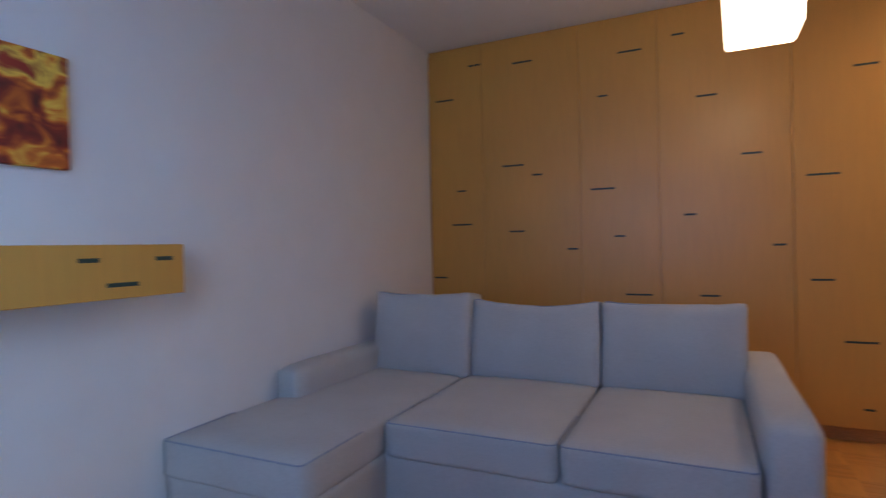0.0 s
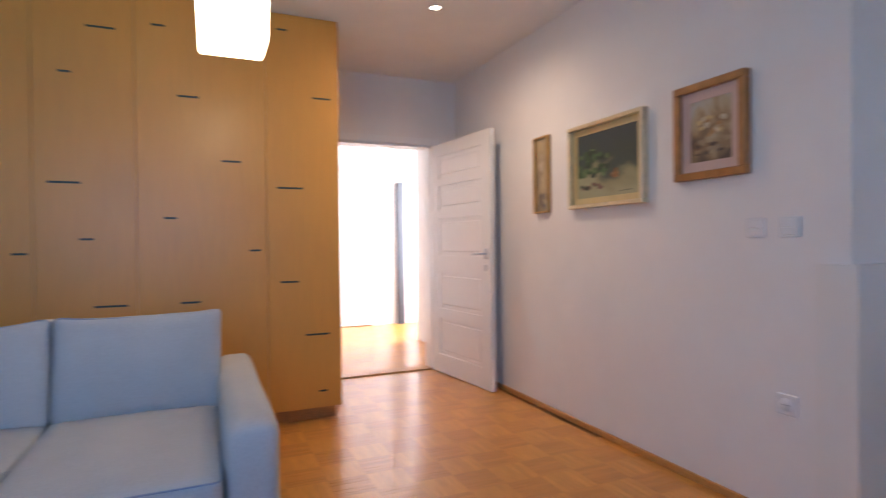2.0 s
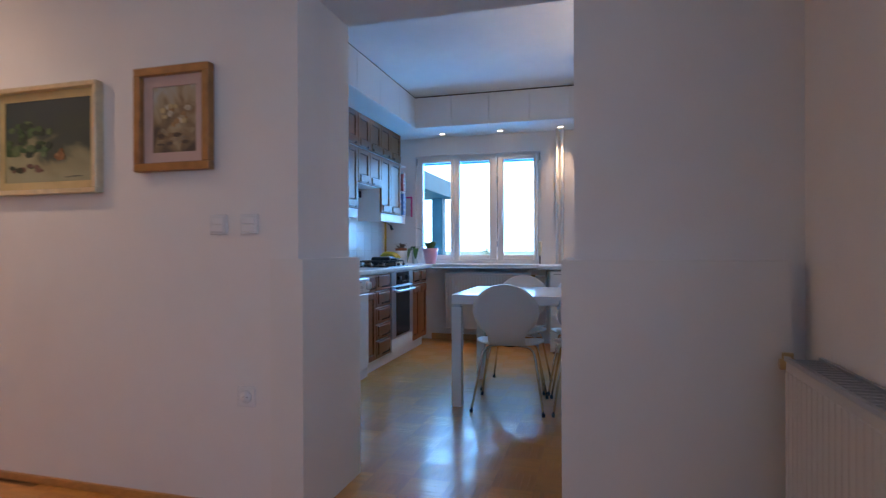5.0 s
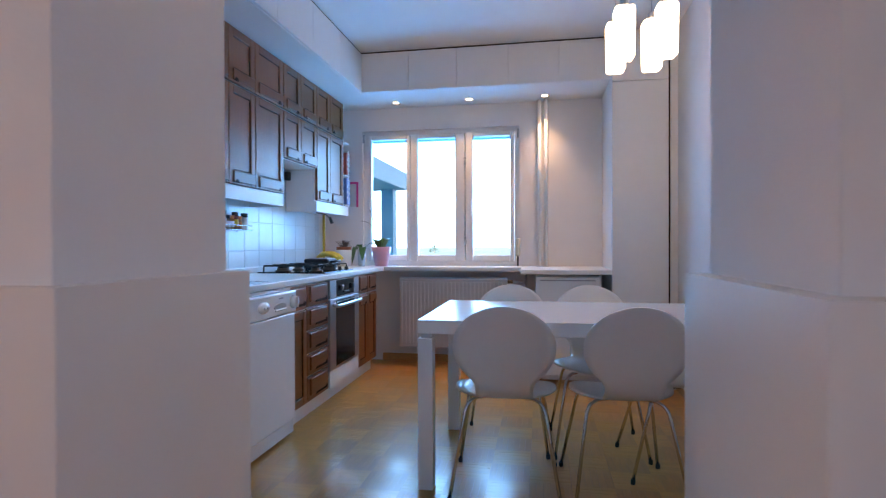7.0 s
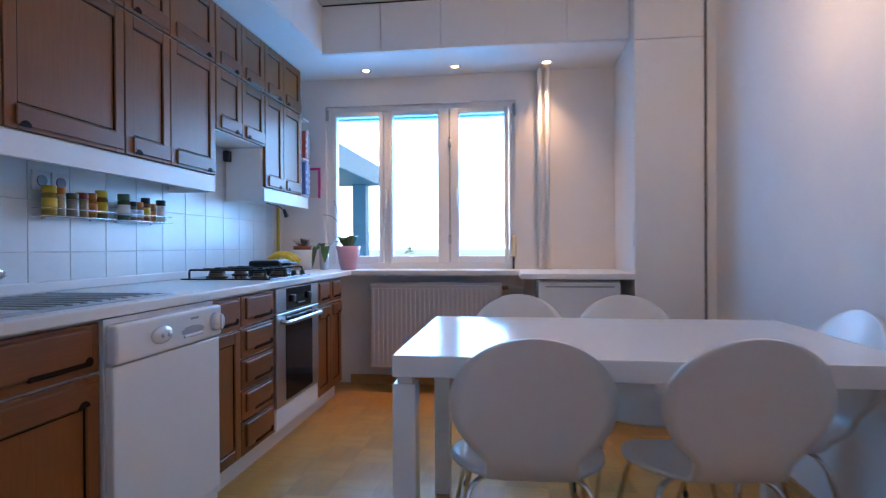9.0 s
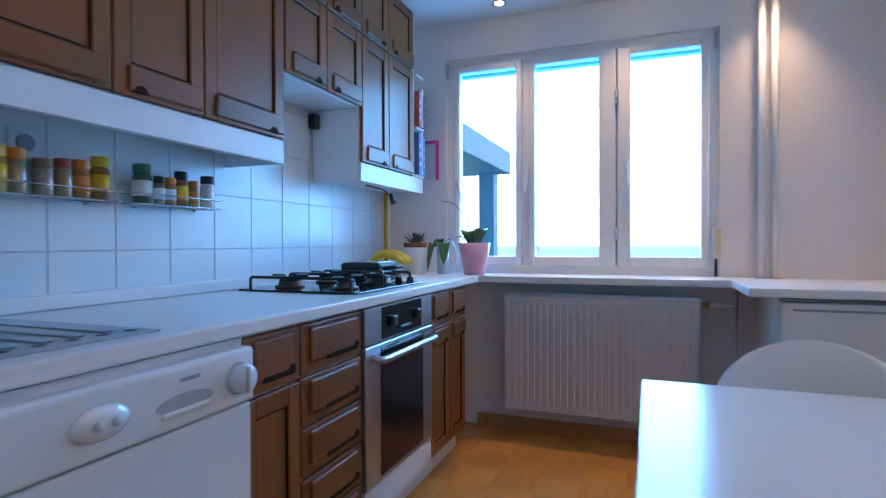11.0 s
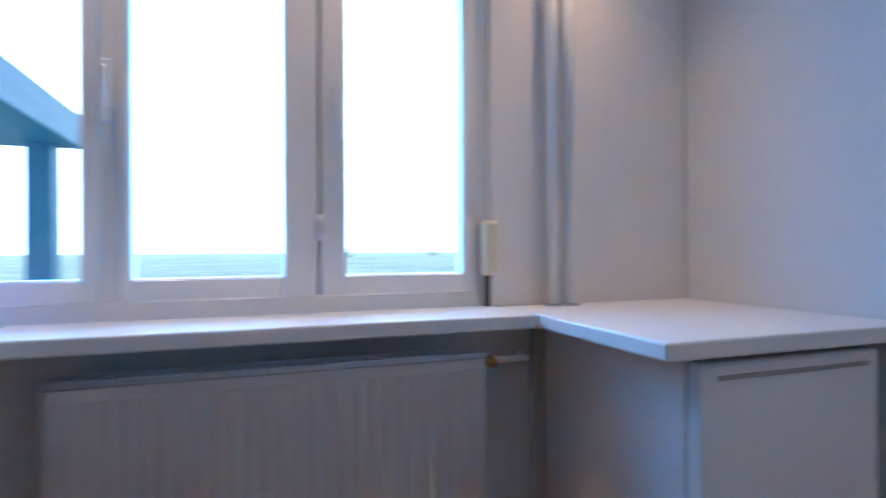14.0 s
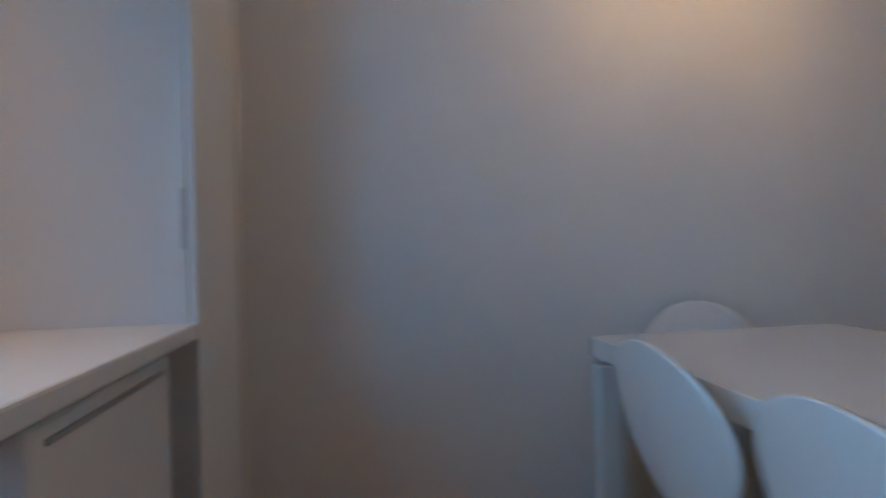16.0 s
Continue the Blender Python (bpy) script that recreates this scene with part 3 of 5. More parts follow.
def dabs(p, rng, y0, y1, z0, z1, colours, count, ry, rz):
    """Raised brush dabs of paint on a canvas, each an uneven thin patch."""
    for c in colours:
        if c not in DAB:
            DAB[c] = mat("paint_dab", c, 0.6, grain=0.25, grain_scale=60, blotch=0.2, blotch_scale=14)
        bm = bmesh.new()
        for k in range(count):
            y, z = rng.uniform(y0, y1), rng.uniform(z0, z1)
            a, b, n = ry * rng.uniform(0.5, 1.2), rz * rng.uniform(0.5, 1.2), 9
            x = XE - 0.0125 - rng.uniform(0.0, 0.0025)
            rim = [(y + a * math.cos(6.2832 * i / n) * rng.uniform(0.7, 1.1), z + b * math.sin(6.2832 * i / n) * rng.uniform(0.7, 1.1)) for i in range(n)]
            top = [bm.verts.new((x, u, w)) for u, w in rim]
            low = [bm.verts.new((XE - 0.011, u, w)) for u, w in rim]
            bm.faces.new(top)
            for i in range(n):
                bm.faces.new((top[i], top[(i + 1) % n], low[(i + 1) % n], low[i]))
        tagged(part("impasto", bm, DAB[c], p, "raised dabs of paint"), kind="stuff")


rng_p = random.Random(21)
pic = picture("painting", XE, 3.607, 3.778, 1.315, 1.823, 0.012, OCHRE, 0, None, painted("narrow_ochre_paint", [(0.1, (0.09, 0.08, 0.07)), (0.35, (0.26, 0.20, 0.12)), (0.6, (0.42, 0.32, 0.17)), (0.9, (0.50, 0.41, 0.24))], 7, (1, 1, 0.5), grad=0.5), "tall narrow ochre painting in a thin wooden frame")
dabs(pic, rng_p, 3.68, 3.72, 1.50, 1.75, ((0.50, 0.43, 0.32), (0.40, 0.32, 0.20)), 6, 0.012, 0.04)
dabs(pic, rng_p, 3.64, 3.74, 1.34, 1.44, ((0.06, 0.06, 0.07), (0.14, 0.10, 0.07)), 5, 0.012, 0.03)
pic = picture("painting", XE, 2.752, 3.372, 1.318, 1.806, 0.022, GILT, 0.036, CREAMMOUNT, painted("still_life_paint", [(0.12, (0.34, 0.33, 0.20)), (0.34, (0.26, 0.25, 0.14)), (0.50, (0.045, 0.065, 0.05)), (0.8, (0.035, 0.055, 0.06))], 3.2, grad=1.1), "dark green still-life painting in a pale gilt frame", 0.045)
dabs(pic, rng_p, 3.04, 3.30, 1.50, 1.64, ((0.035, 0.08, 0.03), (0.06, 0.12, 0.05), (0.025, 0.045, 0.03), (0.10, 0.16, 0.07)), 12, 0.028, 0.018)
dabs(pic, rng_p, 3.10, 3.28, 1.43, 1.46, ((0.04, 0.05, 0.03), (0.16, 0.09, 0.07)), 5, 0.025, 0.014)
dabs(pic, rng_p, 2.96, 3.01, 1.48, 1.52, ((0.24, 0.11, 0.04), (0.30, 0.17, 0.08)), 4, 0.026, 0.022)
dabs(pic, rng_p, 2.85, 2.94, 1.39, 1.40, ((0.10, 0.10, 0.07),), 3, 0.02, 0.003)
pic = picture("painting", XE, 2.18, 2.556, 1.397, 1.832, 0.034, WALNUT, 0.045, PINKMOUNT, painted("landscape_paint", [(0.2, (0.10, 0.07, 0.05)), (0.45, (0.26, 0.18, 0.10)), (0.6, (0.40, 0.32, 0.20)), (0.85, (0.42, 0.41, 0.37))], 8, grad=0.6), "brown landscape painting with rose mount in walnut frame", 0.04)
dabs(pic, rng_p, 2.30, 2.44, 1.59, 1.67, ((0.46, 0.35, 0.18), (0.34, 0.20, 0.09), (0.52, 0.46, 0.34)), 5, 0.02, 0.014)
dabs(pic, rng_p, 2.30, 2.44, 1.51, 1.57, ((0.10, 0.07, 0.05), (0.20, 0.13, 0.07), (0.30, 0.24, 0.16)), 6, 0.02, 0.010)


def autumn_canvas():
    c = thing("canvas_print", (XL, 1.1, 1.55), "unframed canvas of glowing orange autumn leaves", "painting")
    m = painted("autumn_paint", [(0.2, (0.05, 0.012, 0.012)), (0.4, (0.28, 0.025, 0.012)), (0.55, (0.70, 0.16, 0.015)), (0.66, (0.90, 0.58, 0.08)), (0.82, (0.35, 0.03, 0.015))], 11, detail=12, grad=0.15)
    boxpart("canvas", (XL, XL + 0.03, 0.55, 1.54, 1.39, 1.742), m, c, bevel=0.003)


autumn_canvas()


def wall_plate(name, x, y, z, kind):
    p = thing(name, (x, y, z), "white plastic double light switch" if kind == "switch" else "white plastic wall socket", "switch" if kind == "switch" else "socket")
    boxpart("plate", (x - 0.009, x, y - 0.041, y + 0.041, z - 0.041, z + 0.041), ENAMEL, p, bevel=0.003)
    if kind == "switch":
        boxpart("rocker", (x - 0.014, x - 0.009, y - 0.03, y + 0.03, z + 0.001, z + 0.031), ENAMEL, p, bevel=0.002)
        boxpart("rocker", (x - 0.014, x - 0.009, y - 0.03, y + 0.03, z - 0.031, z - 0.001), ENAMEL, p, bevel=0.002)
    else:
        bm = bmesh.new()
        cyl(bm, (x - 0.0095, y, z), (x - 0.014, y, z), 0.026, 0.024, 20)
        part("insert", bm, ENAMEL, p, smooth=True)
        bm = bmesh.new()
        for dy in (-0.009, 0.009):
            cyl(bm, (x - 0.0145, y + dy, z), (x - 0.0150, y + dy, z), 0.003, seg=8)
        part("contact_holes", bm, BLACKPL, p)


wall_plate("light_switch", XE, 2.16, 1.17, "switch")
wall_plate("light_switch", XE, 2.015, 1.17, "switch")
wall_plate("wall_socket", XE, 2.03, 0.475, "socket")


def cube_lamp(name, cx, cy, z0, z1, w, label, ceiling, opal):
    lamp = thing(name, (cx, cy, z1), label, "lamp")
    bm = bmesh.new()
    # a slightly tapering square opal shade, open below
    rim = []
    for ww, z in ((w * 0.93, z0), (w, z1)):
        rim.append([bm.verts.new((cx + sx * ww / 2, cy + sy * ww / 2, z)) for sx, sy in ((-1, -1), (1, -1), (1, 1), (-1, 1))])
    for i in range(4):
        bm.faces.new((rim[0][i], rim[0][(i + 1) % 4], rim[1][(i + 1) % 4], rim[1][i]))
    bm.faces.new(rim[1])
    bm.faces.new(rim[0][::-1])
    bmesh.ops.bevel(bm, geom=bm.edges[:], offset=0.008, segments=2, affect="EDGES")
    part("shade", bm, opal, lamp, "glowing white opal glass")
    bm = bmesh.new()
    cyl(bm, (cx, cy, z1), (cx, cy, z1 + 0.04), 0.02)
    part("holder", bm, STEEL, lamp, smooth=True)
    bm = bmesh.new()
    cyl(bm, (cx, cy, z1 + 0.04), (cx, cy, ceiling), 0.003, seg=8)
    part("cable", bm, STEEL, lamp)
    return lamp


cube_lamp("pendant_lamp", 0.908, 2.91, 1.893, 2.145, 0.262, "lit square opal glass pendant lamp", CL, CUBE_SHADE)


RADPAINT = mat("aged_radiator_paint", (0.57, 0.555, 0.55), 0.4, grain=0.015, blotch=0.03, blotch_scale=3)


def radiator(name, axis, a0, a1, p0, p1, z0, z1, label):
    """A ribbed panel radiator; axis: the way it runs."""
    r = thing(name, ((a0 + a1) / 2, (p0 + p1) / 2, z0) if axis == "x" else ((p0 + p1) / 2, (a0 + a1) / 2, z0), label, "radiator")

    def put(bm, u0, u1, q0, q1, c0, c1, bev=0.0):
        if axis == "x":
            box(bm, u0, u1, q0, q1, c0, c1, bevel=bev)
        else:
            box(bm, q0, q1, u0, u1, c0, c1, bevel=bev)

    sign = 1 if p1 > p0 else -1
    lo, hi = min(p0, p1), max(p0, p1)
    bm = bmesh.new()
    put(bm, a0, a1, lo + 0.004, hi - 0.004, z0, z1 - 0.012, 0.004)
    part("panel", bm, RADPAINT, r)
    n = int((a1 - a0) / 0.034)
    front = p1
    bm = bmesh.new()
    for i in range(n):
        u = a0 + (i + 0.5) * (a1 - a0) / n
        put(bm, u - 0.011, u + 0.011, front - sign * 0.008, front - sign * 0.0015, z0 + 0.03, z1 - 0.04, 0.0024)
    tagged(part("ribs", bm, RADPAINT, r), kind="stuff")
    bm = bmesh.new()
    m = int((a1 - a0) / 0.03)
    for i in range(m):
        u = a0 + (i + 0.5) * (a1 - a0) / m
        put(bm, u - 0.004, u + 0.004, lo + 0.01, hi - 0.01, z1 - 0.012, z1 - 0.006)
    put(bm, a0, a1, lo, lo + 0.01, z1 - 0.012, z1)
    put(bm, a0, a1, hi - 0.01, hi, z1 - 0.012, z1)
    part("top_grille", bm, STEEL, r, "grey slotted top grille")
    return r


rad_l = radiator("radiator", "x", 1.2, 2.70, 0.07, 0.165, 0.18, 0.765, "white ribbed panel radiator below the living room wall")
bm = bmesh.new()
cyl(bm, (2.70, 0.14, 0.745), (2.755, 0.14, 0.745), 0.013)
cyl(bm, (2.735, 0.14, 0.735), (2.735, 0.165, 0.735), 0.016)
cyl(bm, (2.752, 0.14, 0.725), (2.752, 0.14, 0.765), 0.015)
part("valve", bm, mat("brass_fitting", (0.5, 0.36, 0.18), 0.35, 0.9, grain=0.1), rad_l, "brass radiator valve", True)


def downlight(x, y, z):
    d = thing("downlight", (x, y, z), "small round recessed ceiling spotlight, lit", "spotlight", "recessed spotlights")
    bm = bmesh.new()
    lathe(bm, [(0.026, -0.001), (0.042, -0.004), (0.042, 0.0), (0.026, 0.0)], 24, (x, y, z))
    part("ring", bm, CHROME, d, "bright metal ring", True)
    bm = bmesh.new()
    cyl(bm, (x, y, z - 0.0005), (x, y, z - 0.003), 0.026, seg=20)
    part("lens", bm, LENS, d, "glowing lamp lens")


downlight(2.11, 3.70, CL)
spot("hall_corner_spot", (2.11, 3.70, CL - 0.01), (2.11, 3.70, 0), 56, (1.0, 0.78, 0.54), 168, 1.0)
for y in (2.365, 1.697, 1.039):
    downlight(6.998, y, SZ)
    spot("window_spot", (6.998, y, SZ - 0.01), (6.998, y, 0), 26, WARM, 88, 1.0)

# ---- kitchen ----
CF = 2.475    # worktop's front edge
DF = 2.500    # door fronts


def worktop():
    w = thing("worktop", (5.0, 2.75, 0.87), "white laminate worktop running along the wall and window", "worktop")
    bm = bmesh.new()
    box(bm, XK + 0.04, XW - 0.002, CF, YT - 0.012, 0.855, 0.892, bevel=0.006, seg=2)
    part("long_top", bm, LAMINATE, w)
    bm = bmesh.new()
    box(bm, 6.951, XW + 0.028, 1.238, CF - 0.001, 0.855, 0.892, bevel=0.005, seg=2)
    part("sill_top", bm, LAMINATE, w)
    bm = bmesh.new()
    box(bm, 6.488, XW - 0.002, 0.544, 1.236, 0.855, 0.892, bevel=0.006, seg=2)
    part("side_top", bm, LAMINATE, w)
    bm = bmesh.new()
    box(bm, XK + 0.04, XW - 0.03, YT - 0.028, YT - 0.010, 0.893, 0.935, bevel=0.006, seg=2)
    part("upstand", bm, LAMINATE, w, "narrow white upstand along the tiles")


worktop()


def framed_front(parent, x0, x1, z0, z1, y, pull="bottom", name="door", side=1):
    """A brown oak front: frame, raised panel, and a rail with a half-round finger notch."""
    g = 0.0025
    x0, x1, z0, z1 = x0 + g, x1 - g, z0 + g, z1 - g
    w, h = x1 - x0, z1 - z0
    f = min(0.05, w * 0.22)
    t = 0.02
    bm = bmesh.new()
    rail = min(0.085, h * 0.35) if pull else f
    zb, zt = (rail, f) if pull == "bottom" else ((f, rail) if pull == "top" else (f, f))
    box(bm, x0 + f - 0.002, x1 - f + 0.002, y + 0.009, y + t - 0.001, z0 + zb - 0.002, z1 - zt + 0.002)
    d = part(name, bm, KWOOD, parent)
    boxpart("stile", (x0, x0 + f, y, y + t, z0, z1), KWOOD, d, bevel=0.003)
    boxpart("stile", (x1 - f, x1, y, y + t, z0, z1), KWOOD, d, bevel=0.003)
    boxpart("rail", (x0 + f, x1 - f, y + 0.0008, y + t, z1 - zt, z1), KWOODH, d, bevel=0.003)
    boxpart("rail", (x0 + f, x1 - f, y + 0.0008, y + t, z0, z0 + zb), KWOODH, d, bevel=0.003)
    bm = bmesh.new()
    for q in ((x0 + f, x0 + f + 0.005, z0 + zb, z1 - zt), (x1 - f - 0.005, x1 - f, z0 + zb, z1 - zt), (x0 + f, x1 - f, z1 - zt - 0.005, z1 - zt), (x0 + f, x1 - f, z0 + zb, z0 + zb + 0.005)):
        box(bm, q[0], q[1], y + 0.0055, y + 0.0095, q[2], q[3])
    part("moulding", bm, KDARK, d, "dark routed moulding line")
    if pull:
        # a proud pull rail; a dark half-round piece on it paints the notch's shade
        bm = bmesh.new()
        if pull == "bottom":
            a, b = z0 + 0.012, z0 + rail - 0.006
        else:
            a, b = z1 - rail + 0.006, z1 - 0.012
        box(bm, x0 + f * 0.75, x1 - 0.012, y - 0.010, y + 0.0005, a, b, bevel=0.004)
        part("pull_rail", bm, KWOODH, d)
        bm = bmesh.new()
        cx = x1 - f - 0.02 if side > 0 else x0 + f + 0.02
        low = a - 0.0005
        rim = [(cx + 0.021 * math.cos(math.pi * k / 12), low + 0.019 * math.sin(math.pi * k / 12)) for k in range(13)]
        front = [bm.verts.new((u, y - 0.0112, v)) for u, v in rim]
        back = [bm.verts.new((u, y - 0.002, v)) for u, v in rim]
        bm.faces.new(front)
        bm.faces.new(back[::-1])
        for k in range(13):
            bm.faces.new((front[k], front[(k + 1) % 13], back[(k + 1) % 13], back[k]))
        part("finger_notch", bm, KDARK, d, "half-round finger notch, its shade a dark piece", False)
    return d


def slab_front(parent, x0, x1, z0, z1, y):
    """A brown oak drawer front with a finger grip of dark pieces below its top edge."""
    g = 0.003
    x0, x1, z0, z1 = x0 + g, x1 - g, z0 + g, z1 - g
    bm = bmesh.new()
    box(bm, x0, x1, y, y + 0.02, z0, z1 - 0.004, bevel=0.004, seg=2)
    d = part("drawer", bm, KWOODH, parent)
    w, h = x1 - x0, z1 - z0
    m = min(0.035, w * 0.14)
    # a proud rounded field; dark pieces on its lower edge paint the shade of a grip that ends in a half-round
    bm = bmesh.new()
    box(bm, x0 + m, x1 - m, y - 0.010, y + 0.002, z0 + 0.030, z1 - 0.014, bevel=0.009, seg=3)
    part("field", bm, KWOODH, d)
    gl = min(0.20, w * 0.5)
    gb, gz = x1 - m - 0.016, z0 + 0.036
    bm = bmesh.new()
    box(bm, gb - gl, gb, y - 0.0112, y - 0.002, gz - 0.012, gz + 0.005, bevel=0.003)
    part("grip", bm, KDARK, d, "finger grip recess, its shade a dark bar")
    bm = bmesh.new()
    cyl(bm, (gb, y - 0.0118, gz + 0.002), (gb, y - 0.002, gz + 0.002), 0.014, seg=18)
    part("grip_end", bm, KDARK, d, "half-round end of the grip, its shade a dark disc")
    return d


def base_units():
    def unit(x0, x1, label, depth0=0.105):
        u = thing("base_cabinet", ((x0 + x1) / 2, 2.75, 0), label, "cabinet", "kitchen base units")
        boxpart("body", (x0 + 0.001, x1 - 0.001, DF + 0.022, YT - 0.03, 0.105, 0.853), KWHITE, u)
        return u

    u = unit(XK + 0.05, 3.92, "brown oak kitchen base cabinet beside the opening")
    framed_front(u, XK + 0.05, 3.92, 0.11, 0.69, DF, "top")
    slab_front(u, XK + 0.05, 3.92, 0.695, 0.85, DF)
    u = unit(3.92, 4.508, "brown oak sink base cabinet with drawer front")
    framed_front(u, 3.92, 4.508, 0.11, 0.69, DF, "top")
    slab_front(u, 3.92, 4.508, 0.695, 0.85, DF)
    u = unit(5.12, 5.355, "narrow brown oak base cabinet with small drawer")
    framed_front(u, 5.12, 5.355, 0.11, 0.69, DF, None)
    slab_front(u, 5.12, 5.355, 0.695, 0.85, DF)
    u = unit(5.355, 5.70, "brown oak drawer unit with five drawers")
    zs = [0.11, 0.27, 0.41, 0.555, 0.70, 0.85]
    for a, b in zip(zs, zs[1:]):
        slab_front(u, 5.355, 5.70, a, b, DF)
    u = unit(6.307, 6.80, "brown oak corner base cabinet with two doors")
    slab_front(u, 6.307, 6.56, 0.695, 0.85, DF)
    framed_front(u, 6.307, 6.56, 0.11, 0.69, DF, "top")
    slab_front(u, 6.56, 6.80, 0.695, 0.85, DF)
    framed_front(u, 6.56, 6.80, 0.11, 0.69, DF, "top")
    k = thing("plinth", (5.0, 2.55, 0), "long white plinth below the base cabinets", "plinth")
    boxpart("board", (XK + 0.05, 4.508, DF + 0.055, DF + 0.07, 0, 0.104), KWHITE, k)
    boxpart("board", (5.12, 6.80, DF + 0.055, DF + 0.07, 0, 0.104), KWHITE, k)


base_units()


def dishwasher():
    d = thing("dishwasher", (4.81, 2.75, 0), "white freestanding dishwasher with knobs, built under the worktop", "dishwasher")
    x0, x1, y = 4.514, 5.115, 2.465
    boxpart("body", (x0, x1, y + 0.03, YT - 0.04, 0.03, 0.85), ENAMEL, d)
    boxpart("door", (x0 + 0.003, x1 - 0.003, y, y + 0.03, 0.10, 0.705), ENAMEL, d, bevel=0.006, seg=2)
    boxpart("kick_panel", (x0 + 0.003, x1 - 0.003, y + 0.012, y + 0.03, 0.02, 0.095), ENAMEL, d, bevel=0.003)
    panel = boxpart("control_panel", (x0 + 0.003, x1 - 0.003, y - 0.012, y + 0.03, 0.71, 0.835), ENAMEL, d, bevel=0.012, seg=3)
    x, r = x1 - 0.06, 0.036
    bm = bmesh.new()
    cyl(bm, (x, y - 0.010, 0.772), (x, y - 0.040, 0.772), r, r * 0.85, 28)
    box(bm, x - 0.006, x + 0.006, y - 0.048, y - 0.038, 0.772 - r * 0.8, 0.772 + r * 0.8, bevel=0.002)
    part("knob", bm, ENAMEL, panel, "white round knob", True)
    # domed oval boss with two push buttons
    bm = bmesh.new()
    lathe(bm, [(0.056, 0.0), (0.053, 0.007), (0.044, 0.013), (0.025, 0.017), (0.004, 0.018)], 32)
    bmesh.ops.transform(bm, verts=bm.verts, matrix=Matrix.Translation((x0 + 0.215, y - 0.010, 0.772)) @ Matrix.Rotation(radians(90), 4, "X") @ Matrix.Diagonal((1, 0.55, 1, 1)))
    boss = part("button_boss", bm, ENAMEL, panel, "raised white oval button field", True)
    for x in (x0 + 0.200, x0 + 0.232):
        bm = bmesh.new()
        cyl(bm, (x, y - 0.022, 0.772), (x, y - 0.032, 0.772), 0.010, 0.008, seg=16)
        part("button", bm, mat("pale_grey_button_plastic", (0.55, 0.56, 0.58), 0.45, grain=0.03), boss, "pale grey push button", True)
    bm = bmesh.new()
    box(bm, x1 - 0.265, x1 - 0.145, y - 0.020, y - 0.008, 0.738, 0.750, bevel=0.005, seg=2)
    part("grip_lip", bm, ENAMEL, panel)
    # flat grey oval on the white panel paints the shade inside the grip
    bm = bmesh.new()
    lathe(bm, [(0.0, 0.0), (0.070, 0.0), (0.070, 0.003), (0.0, 0.003)], 32)
    bmesh.ops.remove_doubles(bm, verts=bm.verts, dist=0.0001)
    bmesh.ops.transform(bm, verts=bm.verts, matrix=Matrix.Translation((x1 - 0.205, y - 0.0105, 0.760)) @ Matrix.Rotation(radians(90), 4, "X") @ Matrix.Diagonal((1, 0.26, 1, 1)))
    part("grip_recess", bm, mat("grip_recess_shade", (0.42, 0.42, 0.43), 0.5, grain=0.04), panel, "door grip recess, its shade a grey oval")
    bm = bmesh.new()
    box(bm, x1 - 0.22, x1 - 0.17, y - 0.0135, y - 0.0125, 0.80, 0.808)
    part("lettering_bar", bm, mat("grey_print", (0.3, 0.3, 0.32), 0.6), panel, "small grey printed mark")


dishwasher()


def oven():
    o = thing("oven", (5.88, 2.75, 0), "built-in steel oven with black glass door", "oven")
    x0, x1, y = 5.704, 6.303, 2.490
    boxpart("body", (x0 + 0.01, x1 - 0.01, y + 0.03, YT - 0.05, 0.22, 0.85), KWHITE, o)
    boxpart("control_panel", (x0, x1, y, y + 0.03, 0.72, 0.848), STEEL, o, bevel=0.003)
    boxpart("display", (x0 + 0.12, x1 - 0.12, y - 0.002, y + 0.002, 0.728, 0.842), BLACKGLASS, o, "black glass control strip")
    for x in (x0 + 0.20, x1 - 0.17):
        bm = bmesh.new()
        box(bm, x - 0.020, x + 0.020, y - 0.020, y - 0.002, 0.765, 0.805, bevel=0.007, seg=2)
        part("knob", bm, BLACKPL, o, "black control knob")
    boxpart("clock", (x0 + 0.245, x0 + 0.31, y - 0.004, y - 0.002, 0.775, 0.800), BLACKGLASS, o)
    boxpart("button_strip", (x0 + 0.265, x0 + 0.365, y - 0.012, y - 0.002, 0.748, 0.757), BLACKPL, o, "black raised button strip", bevel=0.003)
    door = boxpart("door", (x0, x1, y - 0.002, y + 0.03, 0.225, 0.714), STEEL, o, bevel=0.003)
    boxpart("door_glass", (x0 + 0.11, x1 - 0.11, y - 0.005, y - 0.001, 0.245, 0.700), BLACKGLASS, door, "dark reflecting oven glass")
    bm = bmesh.new()
    tube(bm, bend([(x0 + 0.05, y - 0.002, 0.675), (x0 + 0.05, y - 0.042, 0.668), (x1 - 0.05, y - 0.042, 0.668), (x1 - 0.05, y - 0.002, 0.675)], 0.03), 0.013)
    part("handle", bm, STEEL, door, "curved steel bar handle", True)
    boxpart("base_panel", (x0 + 0.002, x1 - 0.002, y + 0.004, y + 0.03, 0.108, 0.222), KWHITE, o, "white filler panel below the oven")


oven()


